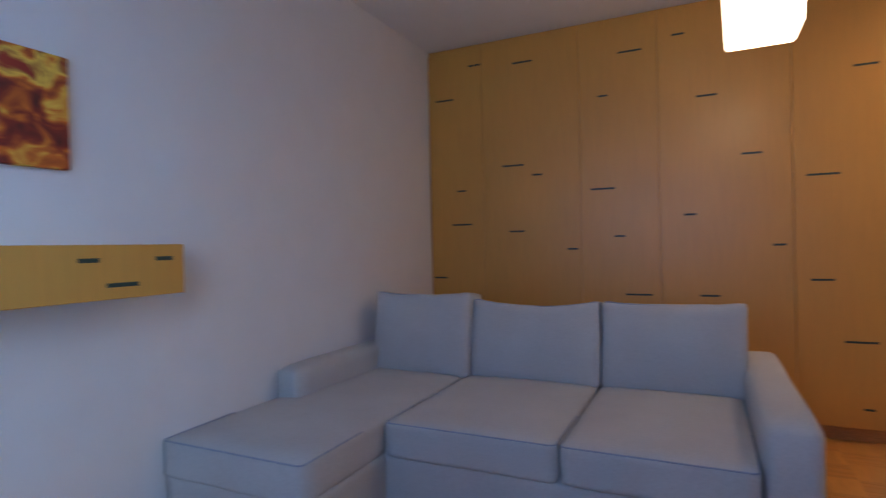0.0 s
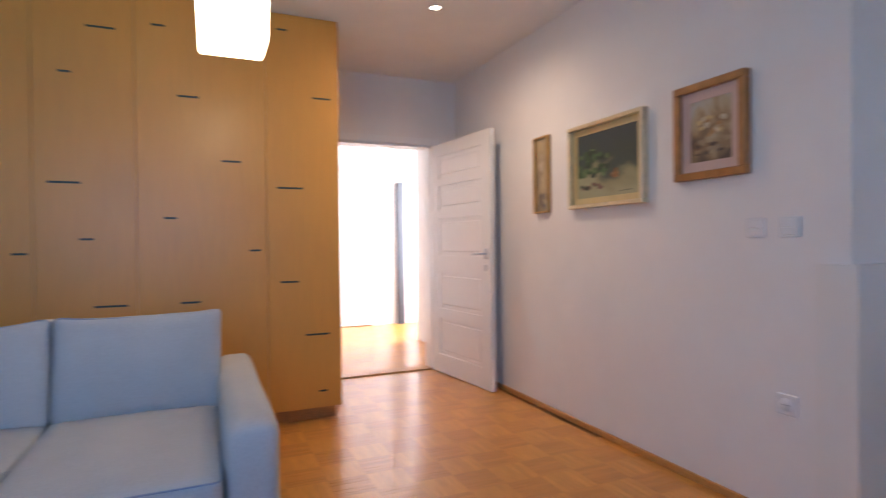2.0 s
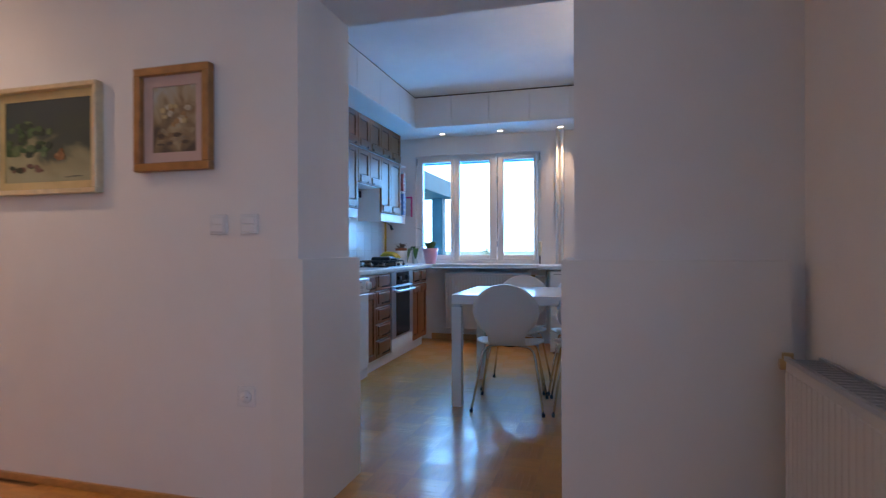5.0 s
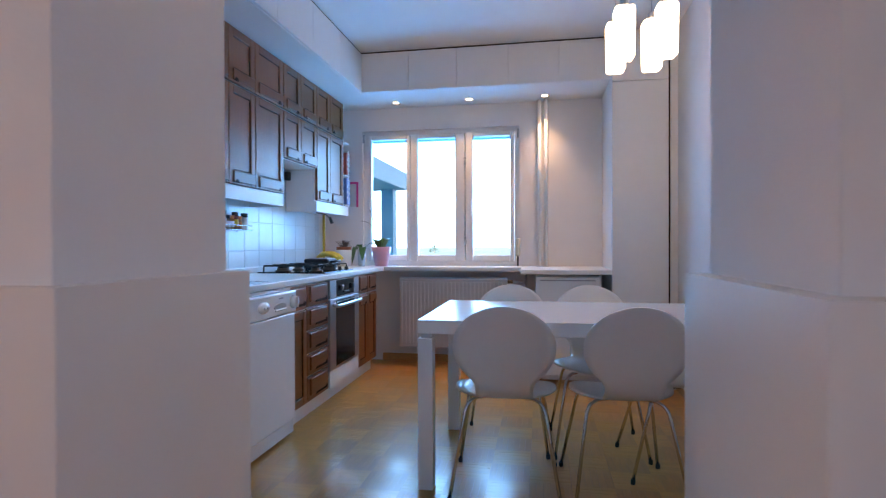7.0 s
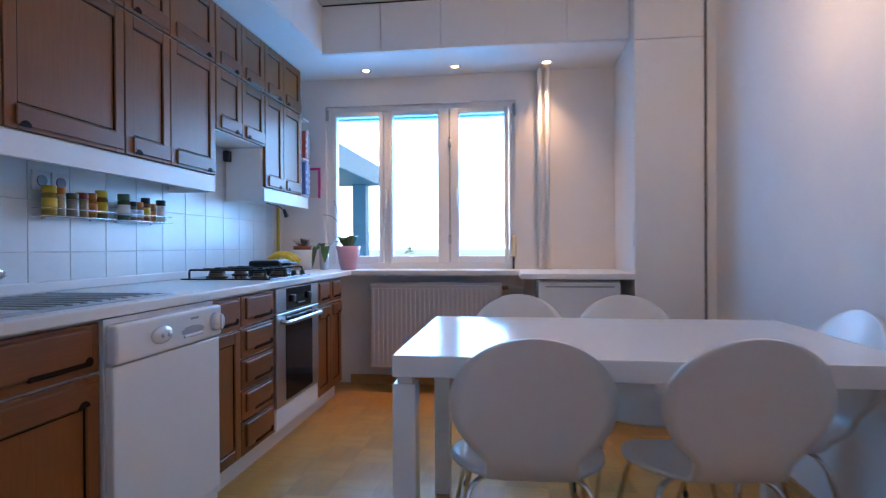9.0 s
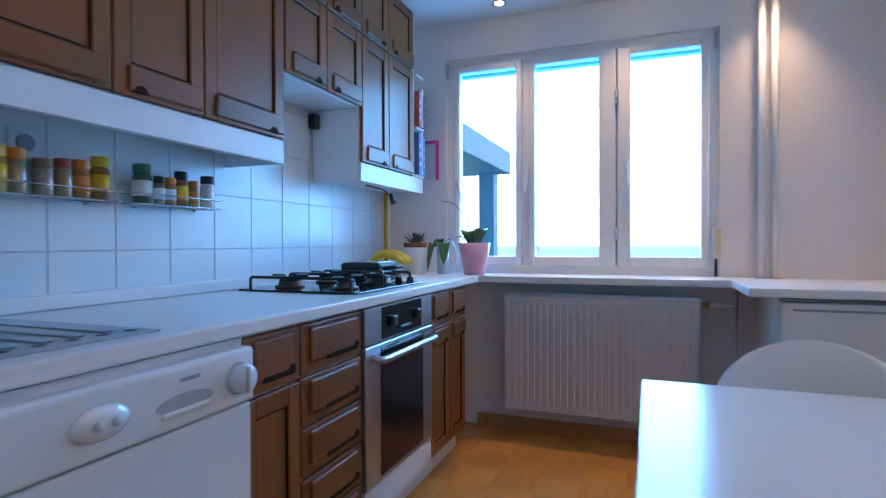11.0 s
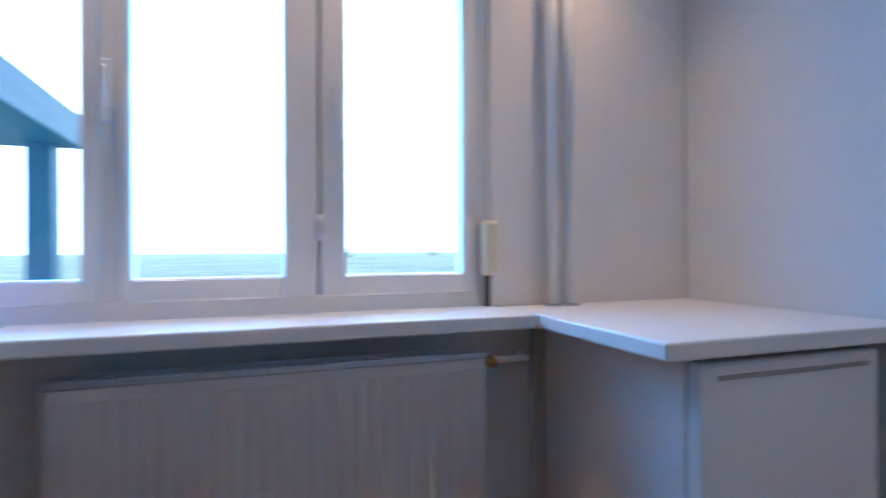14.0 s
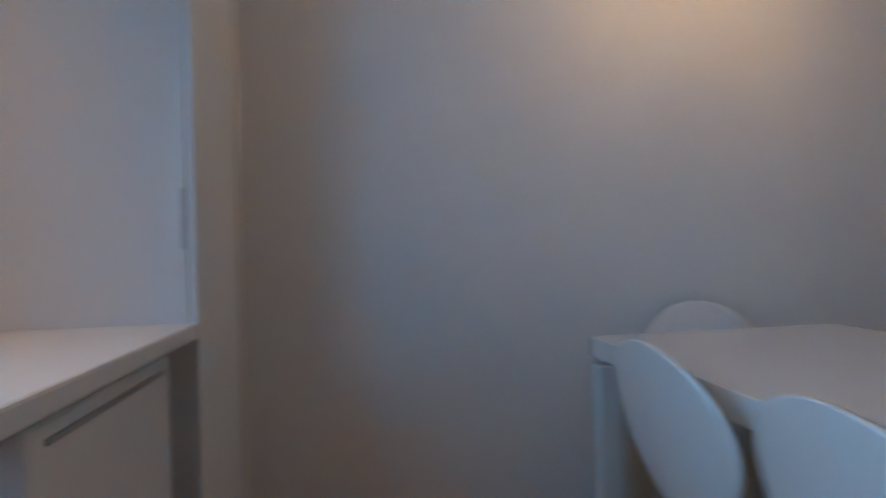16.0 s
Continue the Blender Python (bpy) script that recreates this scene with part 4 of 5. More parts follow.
def uppers():
    yf = 2.845
    top, low, split = SZ - 0.003, 1.445, 2.045

    def cabinet(a, b, z0, label, side):
        u = thing("wall_cabinet", ((a + b) / 2, 3.0, z0), label, "cabinet", "kitchen wall cabinets")
        boxpart("body", (a + 0.001, b - 0.001, yf + 0.022, YT - 0.014, z0, top), KWHITE, u)
        framed_front(u, a, b, z0 + 0.003, split - 0.003, yf, "bottom", "door", side)
        framed_front(u, a, b, split + 0.002, top, yf, "bottom", "door", side)

    xs = [XK + 0.05, 3.98, 4.53, 5.07, 5.37, 5.755]
    for a, b, side in zip(xs, xs[1:], (1, 1, -1, -1, 1)):
        cabinet(a, b, low, "brown oak wall cabinet with upper and lower doors", side)
    for a, b, side in ((5.76, 6.04, 1), (6.04, 6.335, -1)):
        cabinet(a, b, 1.70, "short brown oak wall cabinet above the hood recess", side)
    for a, b, side in ((6.337, 6.615, 1), (6.615, 6.93, -1)):
        cabinet(a, b, low, "brown oak wall cabinet beside the window", side)
    v = thing("light_valance", (4.5, 2.9, 1.36), "white light valance below the wall cabinets", "valance")
    boxpart("front_board", (XK + 0.05, 5.755, yf + 0.004, yf + 0.022, 1.36, low - 0.001), KWHITE, v, bevel=0.002)
    boxpart("underside", (XK + 0.05, 5.755, yf + 0.023, YT - 0.014, 1.41, low - 0.003), KWHITE, v)
    boxpart("end_board", (5.737, 5.755, yf + 0.023, YT - 0.014, 1.36, 1.409), KWHITE, v)
    v = thing("light_valance", (6.6, 2.9, 1.36), "white boxed valance below the wall cabinets", "valance")
    boxpart("front_board", (6.318, 7.06, yf, yf + 0.02, 1.36, low - 0.001), KWHITE, v, bevel=0.002)
    boxpart("side_board", (6.318, 6.335, yf + 0.021, YT - 0.014, 1.36, 1.698), KWHITE, v, "white side board of the hood recess")
    boxpart("underside", (6.336, 7.06, yf + 0.021, YT - 0.014, 1.375, low - 0.003), KWHITE, v)
    c = thing("hood_clip", (6.30, 3.08, 1.64), "small black clip in the hood recess", "clip")
    boxpart("clip_body", (6.27, 6.316, 3.06, 3.10, 1.61, 1.68), BLACKPL, c, bevel=0.008, seg=2)


uppers()


def soffit_doors():
    ys = [2.58, 2.16, 1.75, 1.33, 0.93, 0.545]
    for a, b in zip(ys, ys[1:]):
        u = thing("top_cupboard", (SX, (a + b) / 2, SZ), "flat white cupboard door in the ceiling soffit", "cupboard", "soffit cupboards")
        boxpart("door", (SX, SX + 0.018, b + 0.002, a - 0.002, SZ + 0.002, CK - 0.012), KWHITE, u, bevel=0.001)
    for i in range(6):
        a = 6.615 - i * 0.5
        u = thing("top_cupboard", (a - 0.25, SY, SZ), "flat white cupboard door in the ceiling soffit", "cupboard", "soffit cupboards")
        boxpart("door", (a - 0.498, a - 0.002, SY - 0.018, SY - 0.001, SZ + 0.002, CK - 0.012), KWHITE, u, bevel=0.001)
    structure("trim_soffit_shadow_gap", [(SX + 0.004, SX + 0.02, 0.545, SY, CK - 0.011, CK - 0.001), (XK, SX, SY - 0.012, SY - 0.002, CK - 0.011, CK - 0.001)], KDARK, "thin dark joint between soffit and ceiling", "trim")


soffit_doors()


def tall_unit():
    u = thing("tall_cabinet", (6.5, 0.38, 0), "tall flat white pantry cabinet in the corner", "cabinet")
    y0, y1, xf = 0.135, 0.541, 6.488
    boxpart("body", (xf + 0.02, XW - 0.004, y0, y1, 0.0, CK - 0.012), KWHITE, u)
    boxpart("door", (xf, xf + 0.018, y0 + 0.001, y1 - 0.001, 0.08, 2.317), KWHITE, u, bevel=0.001)
    boxpart("upper_door", (xf, xf + 0.018, y0 + 0.001, y1 - 0.001, 2.322, CK - 0.014), KWHITE, u, bevel=0.001)
    boxpart("edge_strip", (xf + 0.022, xf + 0.032, y1, y1 + 0.002, 1.06, 1.20), plastic((0.60, 0.60, 0.60)), u, "grey hinge plate on the cabinet side")
    structure("trim_cabinet_gap", [(xf + 0.02, xf + 0.04, 0.121, y0, 0, CK - 0.012)], KDARK, "dark joint between the tall cabinet and the wall", "trim")
    structure("wall_filler", [(xf, xf + 0.04, YR, 0.121, 0, CK)], WALL, "white wall strip beside the tall cabinet", "wall")


tall_unit()


def fridge():
    f = thing("refrigerator", (6.55, 0.92, 0), "small white under-counter refrigerator", "refrigerator")
    boxpart("body", (6.57, XW - 0.05, 0.62, 1.12, 0.02, 0.845), ENAMEL, f, bevel=0.004)
    boxpart("door", (6.525, 6.567, 0.62, 1.12, 0.06, 0.838), ENAMEL, f, bevel=0.008, seg=2)
    boxpart("handle_recess", (6.520, 6.526, 0.66, 1.08, 0.803, 0.812), mat("grey_recess", (0.35, 0.35, 0.36), 0.5), f, "grey grip strip along the door top")
    for y in (0.66, 1.08):
        bm = bmesh.new()
        cyl(bm, (6.61, y, 0), (6.61, y, 0.03), 0.015)
        part("foot", bm, BLACKPL, f)


fridge()
radiator("radiator", "y", 1.365, 2.34, XW - 0.10, 6.99, 0.165, 0.795, "white ribbed panel radiator below the kitchen window")


def rad_pipes():
    p = thing("radiator_pipe", (6.8, 1.2, 0.3), "white heating pipes with brass valves", "pipe")
    bm = bmesh.new()
    tube(bm, bend([(7.06, 1.365, 0.76), (7.06, 1.20, 0.76), (7.12, 1.20, 0.76)], 0.03), 0.010)
    tube(bm, bend([(7.06, 1.365, 0.21), (7.06, 1.215, 0.21), (7.06, 1.20, 0.24), (7.06, 1.20, 0.84)], 0.04), 0.010)
    part("pipe_run", bm, UPVC, p, smooth=True)
    for z in (0.76, 0.21):
        bm = bmesh.new()
        cyl(bm, (7.06, 1.365, z), (7.06, 1.32, z), 0.015)
        cyl(bm, (7.06, 1.335, z), (7.02, 1.335, z), 0.013)
        part("valve", bm, mat("worn_brass", (0.42, 0.28, 0.14), 0.35, 0.9, grain=0.15), p, "worn brass valve", True)


rad_pipes()
for y in (1.085, 1.03):
    hp = thing("heating_pipe", (7.13, y, 0.89), "white vertical heating pipe beside the window", "pipe", "riser pipes")
    bm = bmesh.new()
    cyl(bm, (7.13, y, 0.892), (7.13, y, SZ), 0.016, seg=16)
    part("pipe_tube", bm, UPVC, hp, smooth=True)
    bm = bmesh.new()
    lathe(bm, [(0.017, 0), (0.03, 0), (0.03, 0.004), (0.017, 0.006)], 18, (7.13, y, 0.892))
    part("floor_collar", bm, STEEL, hp, smooth=True)


# ---- dining place ----
def dining_table():
    t = thing("dining_table", (4.89, 0.9, 0), "white high-gloss rectangular dining table with square legs", "table")
    x0, x1, y0, y1 = 4.54, 5.41, 0.21, 1.615
    boxpart("tabletop", (x0, x1, y0, y1, 0.695, 0.757), TABLEW, t, bevel=0.003, seg=2)
    w = 0.066
    for x in (x0 + 0.001, x1 - w - 0.001):
        for y in (y0 + 0.001, y1 - w - 0.001):
            leg = boxpart("leg", (x, x + w, y, y + w, 0.0, 0.675), TABLEW, t, bevel=0.002)
            boxpart("joint_plate", (x + 0.012, x + w - 0.012, y + 0.012, y + w - 0.012, 0.675, 0.695), STEEL, leg, "dark steel joint plate")


dining_table()


def dining_chair():
    c = thing("dining_chair", (0, 0, 0), "white moulded plywood chair with round back and chrome legs", "chair", "chairs round the table")
    path = [(0.43, 0.428), (0.36, 0.442), (0.24, 0.440), (0.12, 0.438), (0.055, 0.452), (0.018, 0.485), (-0.002, 0.54), (-0.022, 0.63), (-0.047, 0.74), (-0.075, 0.845)]
    # even steps along the bent sheet
    pts = [Vector((x, 0, z)) for x, z in path]
    for _ in range(2):
        q = [pts[0]]
        for a, b in zip(pts, pts[1:]):
            q += [a * 0.75 + b * 0.25, a * 0.25 + b * 0.75]
        pts = q + [pts[-1]]
    lens = [0]
    for a, b in zip(pts, pts[1:]):
        lens.append(lens[-1] + (b - a).length)
    total = lens[-1]

    def at(s):
        s *= total
        for i in range(len(pts) - 1):
            if s <= lens[i + 1] + 1e-9:
                k = (s - lens[i]) / max(lens[i + 1] - lens[i], 1e-9)
                return pts[i].lerp(pts[i + 1], k)
        return pts[-1]

    def half(s):
        seat = max(0.0, 1 - ((s - 0.225) / 0.225) ** 2) ** 0.5 * 0.225
        back = max(0.0, 1 - ((s - 0.778) / 0.222) ** 2) ** 0.5 * 0.208
        neck = 0.118 if 0.2 < s < 0.8 else 0.0
        return max((seat ** 7 + back ** 7 + neck ** 7) ** (1 / 7), 0.012)

    bm = bmesh.new()
    nv, nu = 64, 12
    grid = []
    for j in range(nv + 1):
        s = 0.5 - 0.5 * math.cos(math.pi * j / nv)
        p, w = at(s), half(s)
        row = []
        for i in range(nu + 1):
            u = -1 + 2 * i / nu
            curl = 0.022 * u * u * (w / 0.21) ** 2
            dx, dz = (curl, 0) if s > 0.5 else (0, curl * 0.5)
            row.append(bm.verts.new((p.x + dx, u * w, p.z + dz)))
        grid.append(row)
    for a, b in zip(grid, grid[1:]):
        for i in range(nu):
            bm.faces.new((a[i], a[i + 1], b[i + 1], b[i]))
    bmesh.ops.recalc_face_normals(bm, faces=bm.faces)
    bmesh.ops.solidify(bm, geom=bm.faces[:], thickness=0.010)
    part("shell", bm, CHAIRW, c, "white lacquered one-piece seat and back", True)
    for sx, foot in ((1, 0.47), (-1, 0.035)):
        for sy in (1, -1):
            bm = bmesh.new()
            root = (0.25 + sx * 0.03, sy * 0.02, 0.418)
            knee = (0.25 + sx * 0.115, sy * 0.165, 0.412)
            end = (foot, sy * 0.232, 0.012)
            tube(bm, bend([root, knee, end], 0.06, 6), 0.0078, 10)
            leg = part("leg", bm, CHROME, c, smooth=True)
            bm = bmesh.new()
            cyl(bm, (foot, sy * 0.232, 0.0), (foot - sx * 0.002, sy * 0.2318, 0.022), 0.0105, seg=12)
            part("rubber_foot", bm, RUBBER, leg, "black rubber tip")
    bm = bmesh.new()
    cyl(bm, (0.25, 0, 0.405), (0.25, 0, 0.432), 0.045, seg=20)
    for sy in (-1, 1):
        box(bm, 0.235, 0.265, sy * 0.10 - 0.012, sy * 0.10 + 0.012, 0.412, 0.432)
    part("mount", bm, BLACKPL, c, "dark mounting disc below the seat")
    return c


chair = dining_chair()
chair.matrix_basis = pose(4.42, 1.225, 0, 0, 0, 2)
copy_thing(chair, pose(4.47, 0.70, 0, 0, 0, 6))
copy_thing(chair, pose(5.47, 1.255, 0, 0, 0, 178))
copy_thing(chair, pose(5.47, 0.79, 0, 0, 0, 182))
tagged(copy_thing(chair, pose(5.0, 0.20, 0, 0, 0, 91)), "white moulded plywood chair against the plain wall")

for lx, ly in ((4.88, 0.685), (4.88, 0.495), (5.07, 0.70), (5.07, 0.525)):
    tagged(cube_lamp("table_pendant", lx, ly, 1.962, 2.205, 0.093, "lit slim opal glass pendant above the table", CK, SHADE), group="pendants above the table")


# ---- wardrobe and shelf slots ----
SLOTS = [(-0.76, 2.403, 0.09), (-0.41, 2.369, 0.14), (0.29, 2.323, 0.14), (0.57, 2.376, 0.07), (1.25, 2.449, 0.06), (-1.00, 2.182, 0.14), (0.12, 2.064, 0.06), (0.72, 1.985, 0.11), (1.49, 2.045, 0.11),
         (-0.49, 1.668, 0.15), (-0.32, 1.593, 0.065), (0.11, 1.469, 0.15), (0.95, 1.621, 0.105), (1.29, 1.473, 0.155), (-0.88, 1.516, 0.065), (-0.88, 1.274, 0.15), (-0.47, 1.213, 0.105), (-0.09, 1.086, 0.07),
         (0.21, 1.162, 0.065), (0.62, 1.281, 0.065), (1.08, 1.089, 0.065), (1.28, 0.890, 0.11), (-1.06, 0.892, 0.1), (0.32, 0.791, 0.16), (0.72, 0.791, 0.105), (1.45, 0.552, 0.15), (1.48, 0.190, 0.05)]
for sx, sz, sw in SLOTS:
    for door_ob, a, b in zip(WARD[1], WARD[2], WARD[2][1:]):
        if a <= sx < b:
            boxpart("slot_pull", (sx - sw / 2, sx + sw / 2, WARD[3] - 0.0012, WARD[3] + 0.001, sz - 0.0058, sz + 0.0058), SLOT, door_ob, "narrow dark slot pull")
for a, b, z in ((1.42, 1.48, 1.105), (1.66, 1.72, 1.105), (1.50, 1.60, 1.03), (0.75, 0.90, 1.045), (1.02, 1.08, 1.10)):
    boxpart("slot_pull", (XL + 0.2545, XL + 0.2562, a, b, z - 0.0065, z + 0.0065), SLOT, SHELF, "narrow dark slot pull")


# ---- on the worktop ----
BRONZE = mat("dark_bronze", (0.12, 0.08, 0.06), 0.4, 0.7, grain=0.15)


def hob():
    h = thing("gas_hob", (6.0, 2.78, 0.892), "black glass gas hob with cast-iron pan supports", "hob")
    x0, x1, y0, y1, z = 5.73, 6.30, 2.535, 3.04, 0.893
    boxpart("glass_plate", (x0, x1, y0, y1, z, z + 0.007), BLACKGLASS, h, bevel=0.002)
    for cx, cy, r in ((5.87, 2.66, 0.036), (5.87, 2.91, 0.045), (6.13, 2.66, 0.05), (6.13, 2.91, 0.036)):
        bm = bmesh.new()
        lathe(bm, [(r + 0.012, 0), (r + 0.012, 0.008), (r, 0.010), (r, 0.020), (r * 0.9, 0.026)], 22, (cx, cy, z + 0.007))
        b = part("burner", bm, BRONZE, h, "dark bronze gas burner ring", True)
        bm = bmesh.new()
        cyl(bm, (cx, cy, z + 0.033), (cx, cy, z + 0.043), r * 0.95, r * 0.85, 22)
        part("burner_cap", bm, IRON, b, "black burner cap", True)
    for cx in (5.87, 6.13):
        bm = bmesh.new()
        zt = z + 0.052
        a, b, c, d = cx - 0.12, cx + 0.12, 2.57, 3.00
        tube(bm, bend([(a, c, z + 0.007), (a, c, zt), (a, d, zt), (a, d, z + 0.007)], 0.012), 0.0055, 8)
        tube(bm, bend([(b, c, z + 0.007), (b, c, zt), (b, d, zt), (b, d, z + 0.007)], 0.012), 0.0055, 8)
        for y in (2.66, 2.91):
            tube(bm, [(a, y, zt), (cx - 0.03, y, zt)], 0.006, 8)
            tube(bm, [(cx + 0.03, y, zt), (b, y, zt)], 0.006, 8)
            tube(bm, [(cx, y - 0.08, zt), (cx, y - 0.03, zt)], 0.006, 8)
            tube(bm, [(cx, y + 0.03, zt), (cx, y + 0.08, zt)], 0.006, 8)
        part("pan_support", bm, IRON, h, "black cast-iron pan support")
    for i in range(4):
        bm = bmesh.new()
        cyl(bm, (6.275, 2.58 + i * 0.055, z + 0.007), (6.275, 2.58 + i * 0.055, z + 0.028), 0.016, 0.014, 16)
        part("knob", bm, BLACKPL, h, "black hob knob", True)


hob()


def grill():
    g = thing("contact_grill", (6.33, 2.9, 0.893), "black and silver contact grill standing beside the hob", "grill")
    x0, x1, y0, y1, z = 6.315, 6.52, 2.75, 2.96, 0.8935
    boxpart("lower_case", (x0, x1, y0, y1, z, z + 0.04), BLACKPL, g, bevel=0.012, seg=3)
    lid = boxpart("upper_case", (x0 + 0.005, x1 - 0.005, y0, y1, z + 0.045, z + 0.085), BLACKPL, g, bevel=0.014, seg=3)
    boxpart("lid_plate", (x0 + 0.02, x1 - 0.02, y0 + 0.015, y1 - 0.03, z + 0.084, z + 0.090), STEEL, lid, "silver lid plate", bevel=0.003)
    bm = bmesh.new()
    tube(bm, bend([(x0 + 0.05, y0, z + 0.06), (x0 + 0.05, y0 - 0.05, z + 0.066), (x1 - 0.05, y0 - 0.05, z + 0.066), (x1 - 0.05, y0, z + 0.06)], 0.025), 0.009, 8)
    part("handle", bm, BLACKPL, lid, "black bow handle", True)


grill()


def sink():
    s = thing("sink", (4.4, 2.72, 0.892), "stainless steel sink with ribbed draining board", "sink")
    z = 0.8925
    x0, x1, y0, y1 = 3.92, 4.92, 2.53, 3.05
    bx0, bx1, by0, by1 = 3.98, 4.40, 2.58, 2.94
    bm = bmesh.new()
    t = 0.004
    for d in ((x0, bx0, y0, y1), (bx1, x1, y0, y1), (bx0, bx1, y0, by0), (bx0, bx1, by1, y1)):
        box(bm, d[0], d[1], d[2], d[3], z, z + t)
    part("rim", bm, STEEL, s)
    bm = bmesh.new()
    for d in ((bx0 + 0.001, bx0 + 0.006, by0 + 0.001, by1 - 0.001, z - 0.15, z + 0.003), (bx1 - 0.006, bx1 - 0.001, by0 + 0.001, by1 - 0.001, z - 0.15, z + 0.003), (bx0 + 0.006, bx1 - 0.006, by0 + 0.001, by0 + 0.006, z - 0.15, z + 0.003), (bx0 + 0.006, bx1 - 0.006, by1 - 0.006, by1 - 0.001, z - 0.15, z + 0.003), (bx0 + 0.006, bx1 - 0.006, by0 + 0.006, by1 - 0.006, z - 0.15, z - 0.145)):
        box(bm, *d)
    part("basin", bm, STEEL, s, "steel basin")
    for i in range(8):
        x = 4.43 + i * 0.059
        bm = bmesh.new()
        box(bm, x, x + 0.022, y0 + 0.06, y1 - 0.05, z + t, z + t + 0.004, bevel=0.002)
        part("drain_rib", bm, STEEL, s)
        # flat black discs give the pressed dimples their shade
        for y in (y0 + 0.045, y1 - 0.035):
            bm = bmesh.new()
            cyl(bm, (x + 0.045, y, z + t), (x + 0.045, y, z + t + 0.0006), 0.012, seg=14)
            part("rib_end", bm, BLACKPL, s, "pressed dimple, its shade a black disc")
    fx, fy = 4.325, 3.02
    f = thing("faucet", (fx, fy, z), "chrome single-lever mixer tap behind the sink", "faucet")
    bm = bmesh.new()
    lathe(bm, [(0.028, 0), (0.028, 0.008), (0.022, 0.014), (0.022, 0.085), (0.019, 0.095)], 22, (fx, fy, z + t))
    part("tap_body", bm, CHROME, f, smooth=True)
    bm = bmesh.new()
    tube(bm, bend([(fx, fy, z + 0.06), (fx + 0.08, fy - 0.05, z + 0.10), (fx + 0.19, fy - 0.12, z + 0.125), (fx + 0.225, fy - 0.145, z + 0.09)], 0.03), 0.013, 14)
    spout = part("spout", bm, CHROME, f, smooth=True)
    bm = bmesh.new()
    cyl(bm, (fx + 0.222, fy - 0.143, z + 0.094), (fx + 0.228, fy - 0.148, z + 0.082), 0.0145, seg=16)
    part("nozzle", bm, STEEL, spout, "grey aerator nozzle", True)
    bm = bmesh.new()
    tube(bm, bend([(fx, fy, z + 0.098), (fx - 0.01, fy - 0.01, z + 0.125), (fx - 0.06, fy - 0.03, z + 0.15)], 0.02), 0.010)
    part("lever", bm, CHROME, f, smooth=True)


sink()


def spice_rack(x0, x1, jars):
    z, y0, y1 = 1.192, 3.02, 3.098
    r = thing("spice_rack", ((x0 + x1) / 2, 3.06, z), "chrome wire spice rack on the tiled wall", "rack", "spice racks")
    bm = bmesh.new()
    for zz in (z, z + 0.03):
        tube(bm, bend([(x0, y1, zz), (x0, y0, zz), (x1, y0, zz), (x1, y1, zz)], 0.015), 0.0022, 6)
    n = int((x1 - x0) / 0.022)
    for i in range(n + 1):
        x = x0 + (x1 - x0) * i / n
        tube(bm, [(x, y0, z), (x, y1, z)], 0.0014, 5)
    tube(bm, [(x0, y1, z), (x1, y1, z)], 0.002, 6)
    part("wire_tray", bm, CHROME, r, smooth=True)
    for i in (0, 1):
        x = x0 + (x1 - x0) * (0.15 + 0.7 * i)
        boxpart("wall_hook", (x - 0.006, x + 0.006, y1, 3.107, z - 0.01, z + 0.03), STEEL, r)
    for k, (fx, rad, h, lid, fill, band) in enumerate(jars):
        x, y = x0 + (x1 - x0) * fx, 3.058
        zb = z + 0.0025
        jar = thing("spice_jar", (x, y, zb), "small spice jar with a coloured lid in the rack", "jar", "spice jars")
        bm = bmesh.new()
        lathe(bm, [(rad * 0.92, 0), (rad, 0.004), (rad, h * 0.70), (rad * 0.8, h * 0.76)], 18, (x, y, zb))
        part("jar_body", bm, spice_mat(fill), jar, "filled glass body", True)
        bm = bmesh.new()
        lathe(bm, [(rad * 0.9, h * 0.755), (rad * 0.95, h * 0.77), (rad * 0.95, h * 0.98), (rad * 0.88, h)], 18, (x, y, zb))
        part("lid", bm, plastic(lid), jar, "coloured plastic lid", True)
        if band:
            bm = bmesh.new()
            lathe(bm, [(rad * 1.012, h * 0.18), (rad * 1.012, h * 0.58)], 18, (x, y, zb))
            part("paper_label", bm, plastic(band), jar, "printed paper label", True)


YEL, ORA, RED, GRN, BLK, WHI, BRN = (0.75, 0.45, 0.02), (0.75, 0.22, 0.03), (0.35, 0.05, 0.03), (0.04, 0.12, 0.05), (0.015, 0.015, 0.017), (0.7, 0.7, 0.68), (0.22, 0.12, 0.06)
spice_rack(4.89, 5.24, [(0.10, 0.026, 0.115, YEL, (0.40, 0.22, 0.03), YEL), (0.24, 0.022, 0.112, ORA, (0.45, 0.30, 0.16), None), (0.42, 0.024, 0.095, BRN, (0.35, 0.28, 0.2), None), (0.57, 0.022, 0.102, RED, (0.40, 0.25, 0.12), None), (0.71, 0.022, 0.105, ORA, (0.45, 0.18, 0.04), ORA), (0.87, 0.025, 0.122, YEL, (0.25, 0.12, 0.03), YEL)])
spice_rack(5.29, 5.64, [(0.12, 0.027, 0.12, GRN, (0.06, 0.10, 0.05), WHI), (0.30, 0.017, 0.09, BLK, (0.25, 0.18, 0.12), WHI), (0.42, 0.019, 0.09, ORA, (0.45, 0.2, 0.06), WHI), (0.55, 0.022, 0.115, BLK, (0.30, 0.10, 0.05), YEL), (0.70, 0.018, 0.09, ORA, (0.4, 0.2, 0.08), ORA), (0.88, 0.024, 0.112, BLK, WHI, None)])

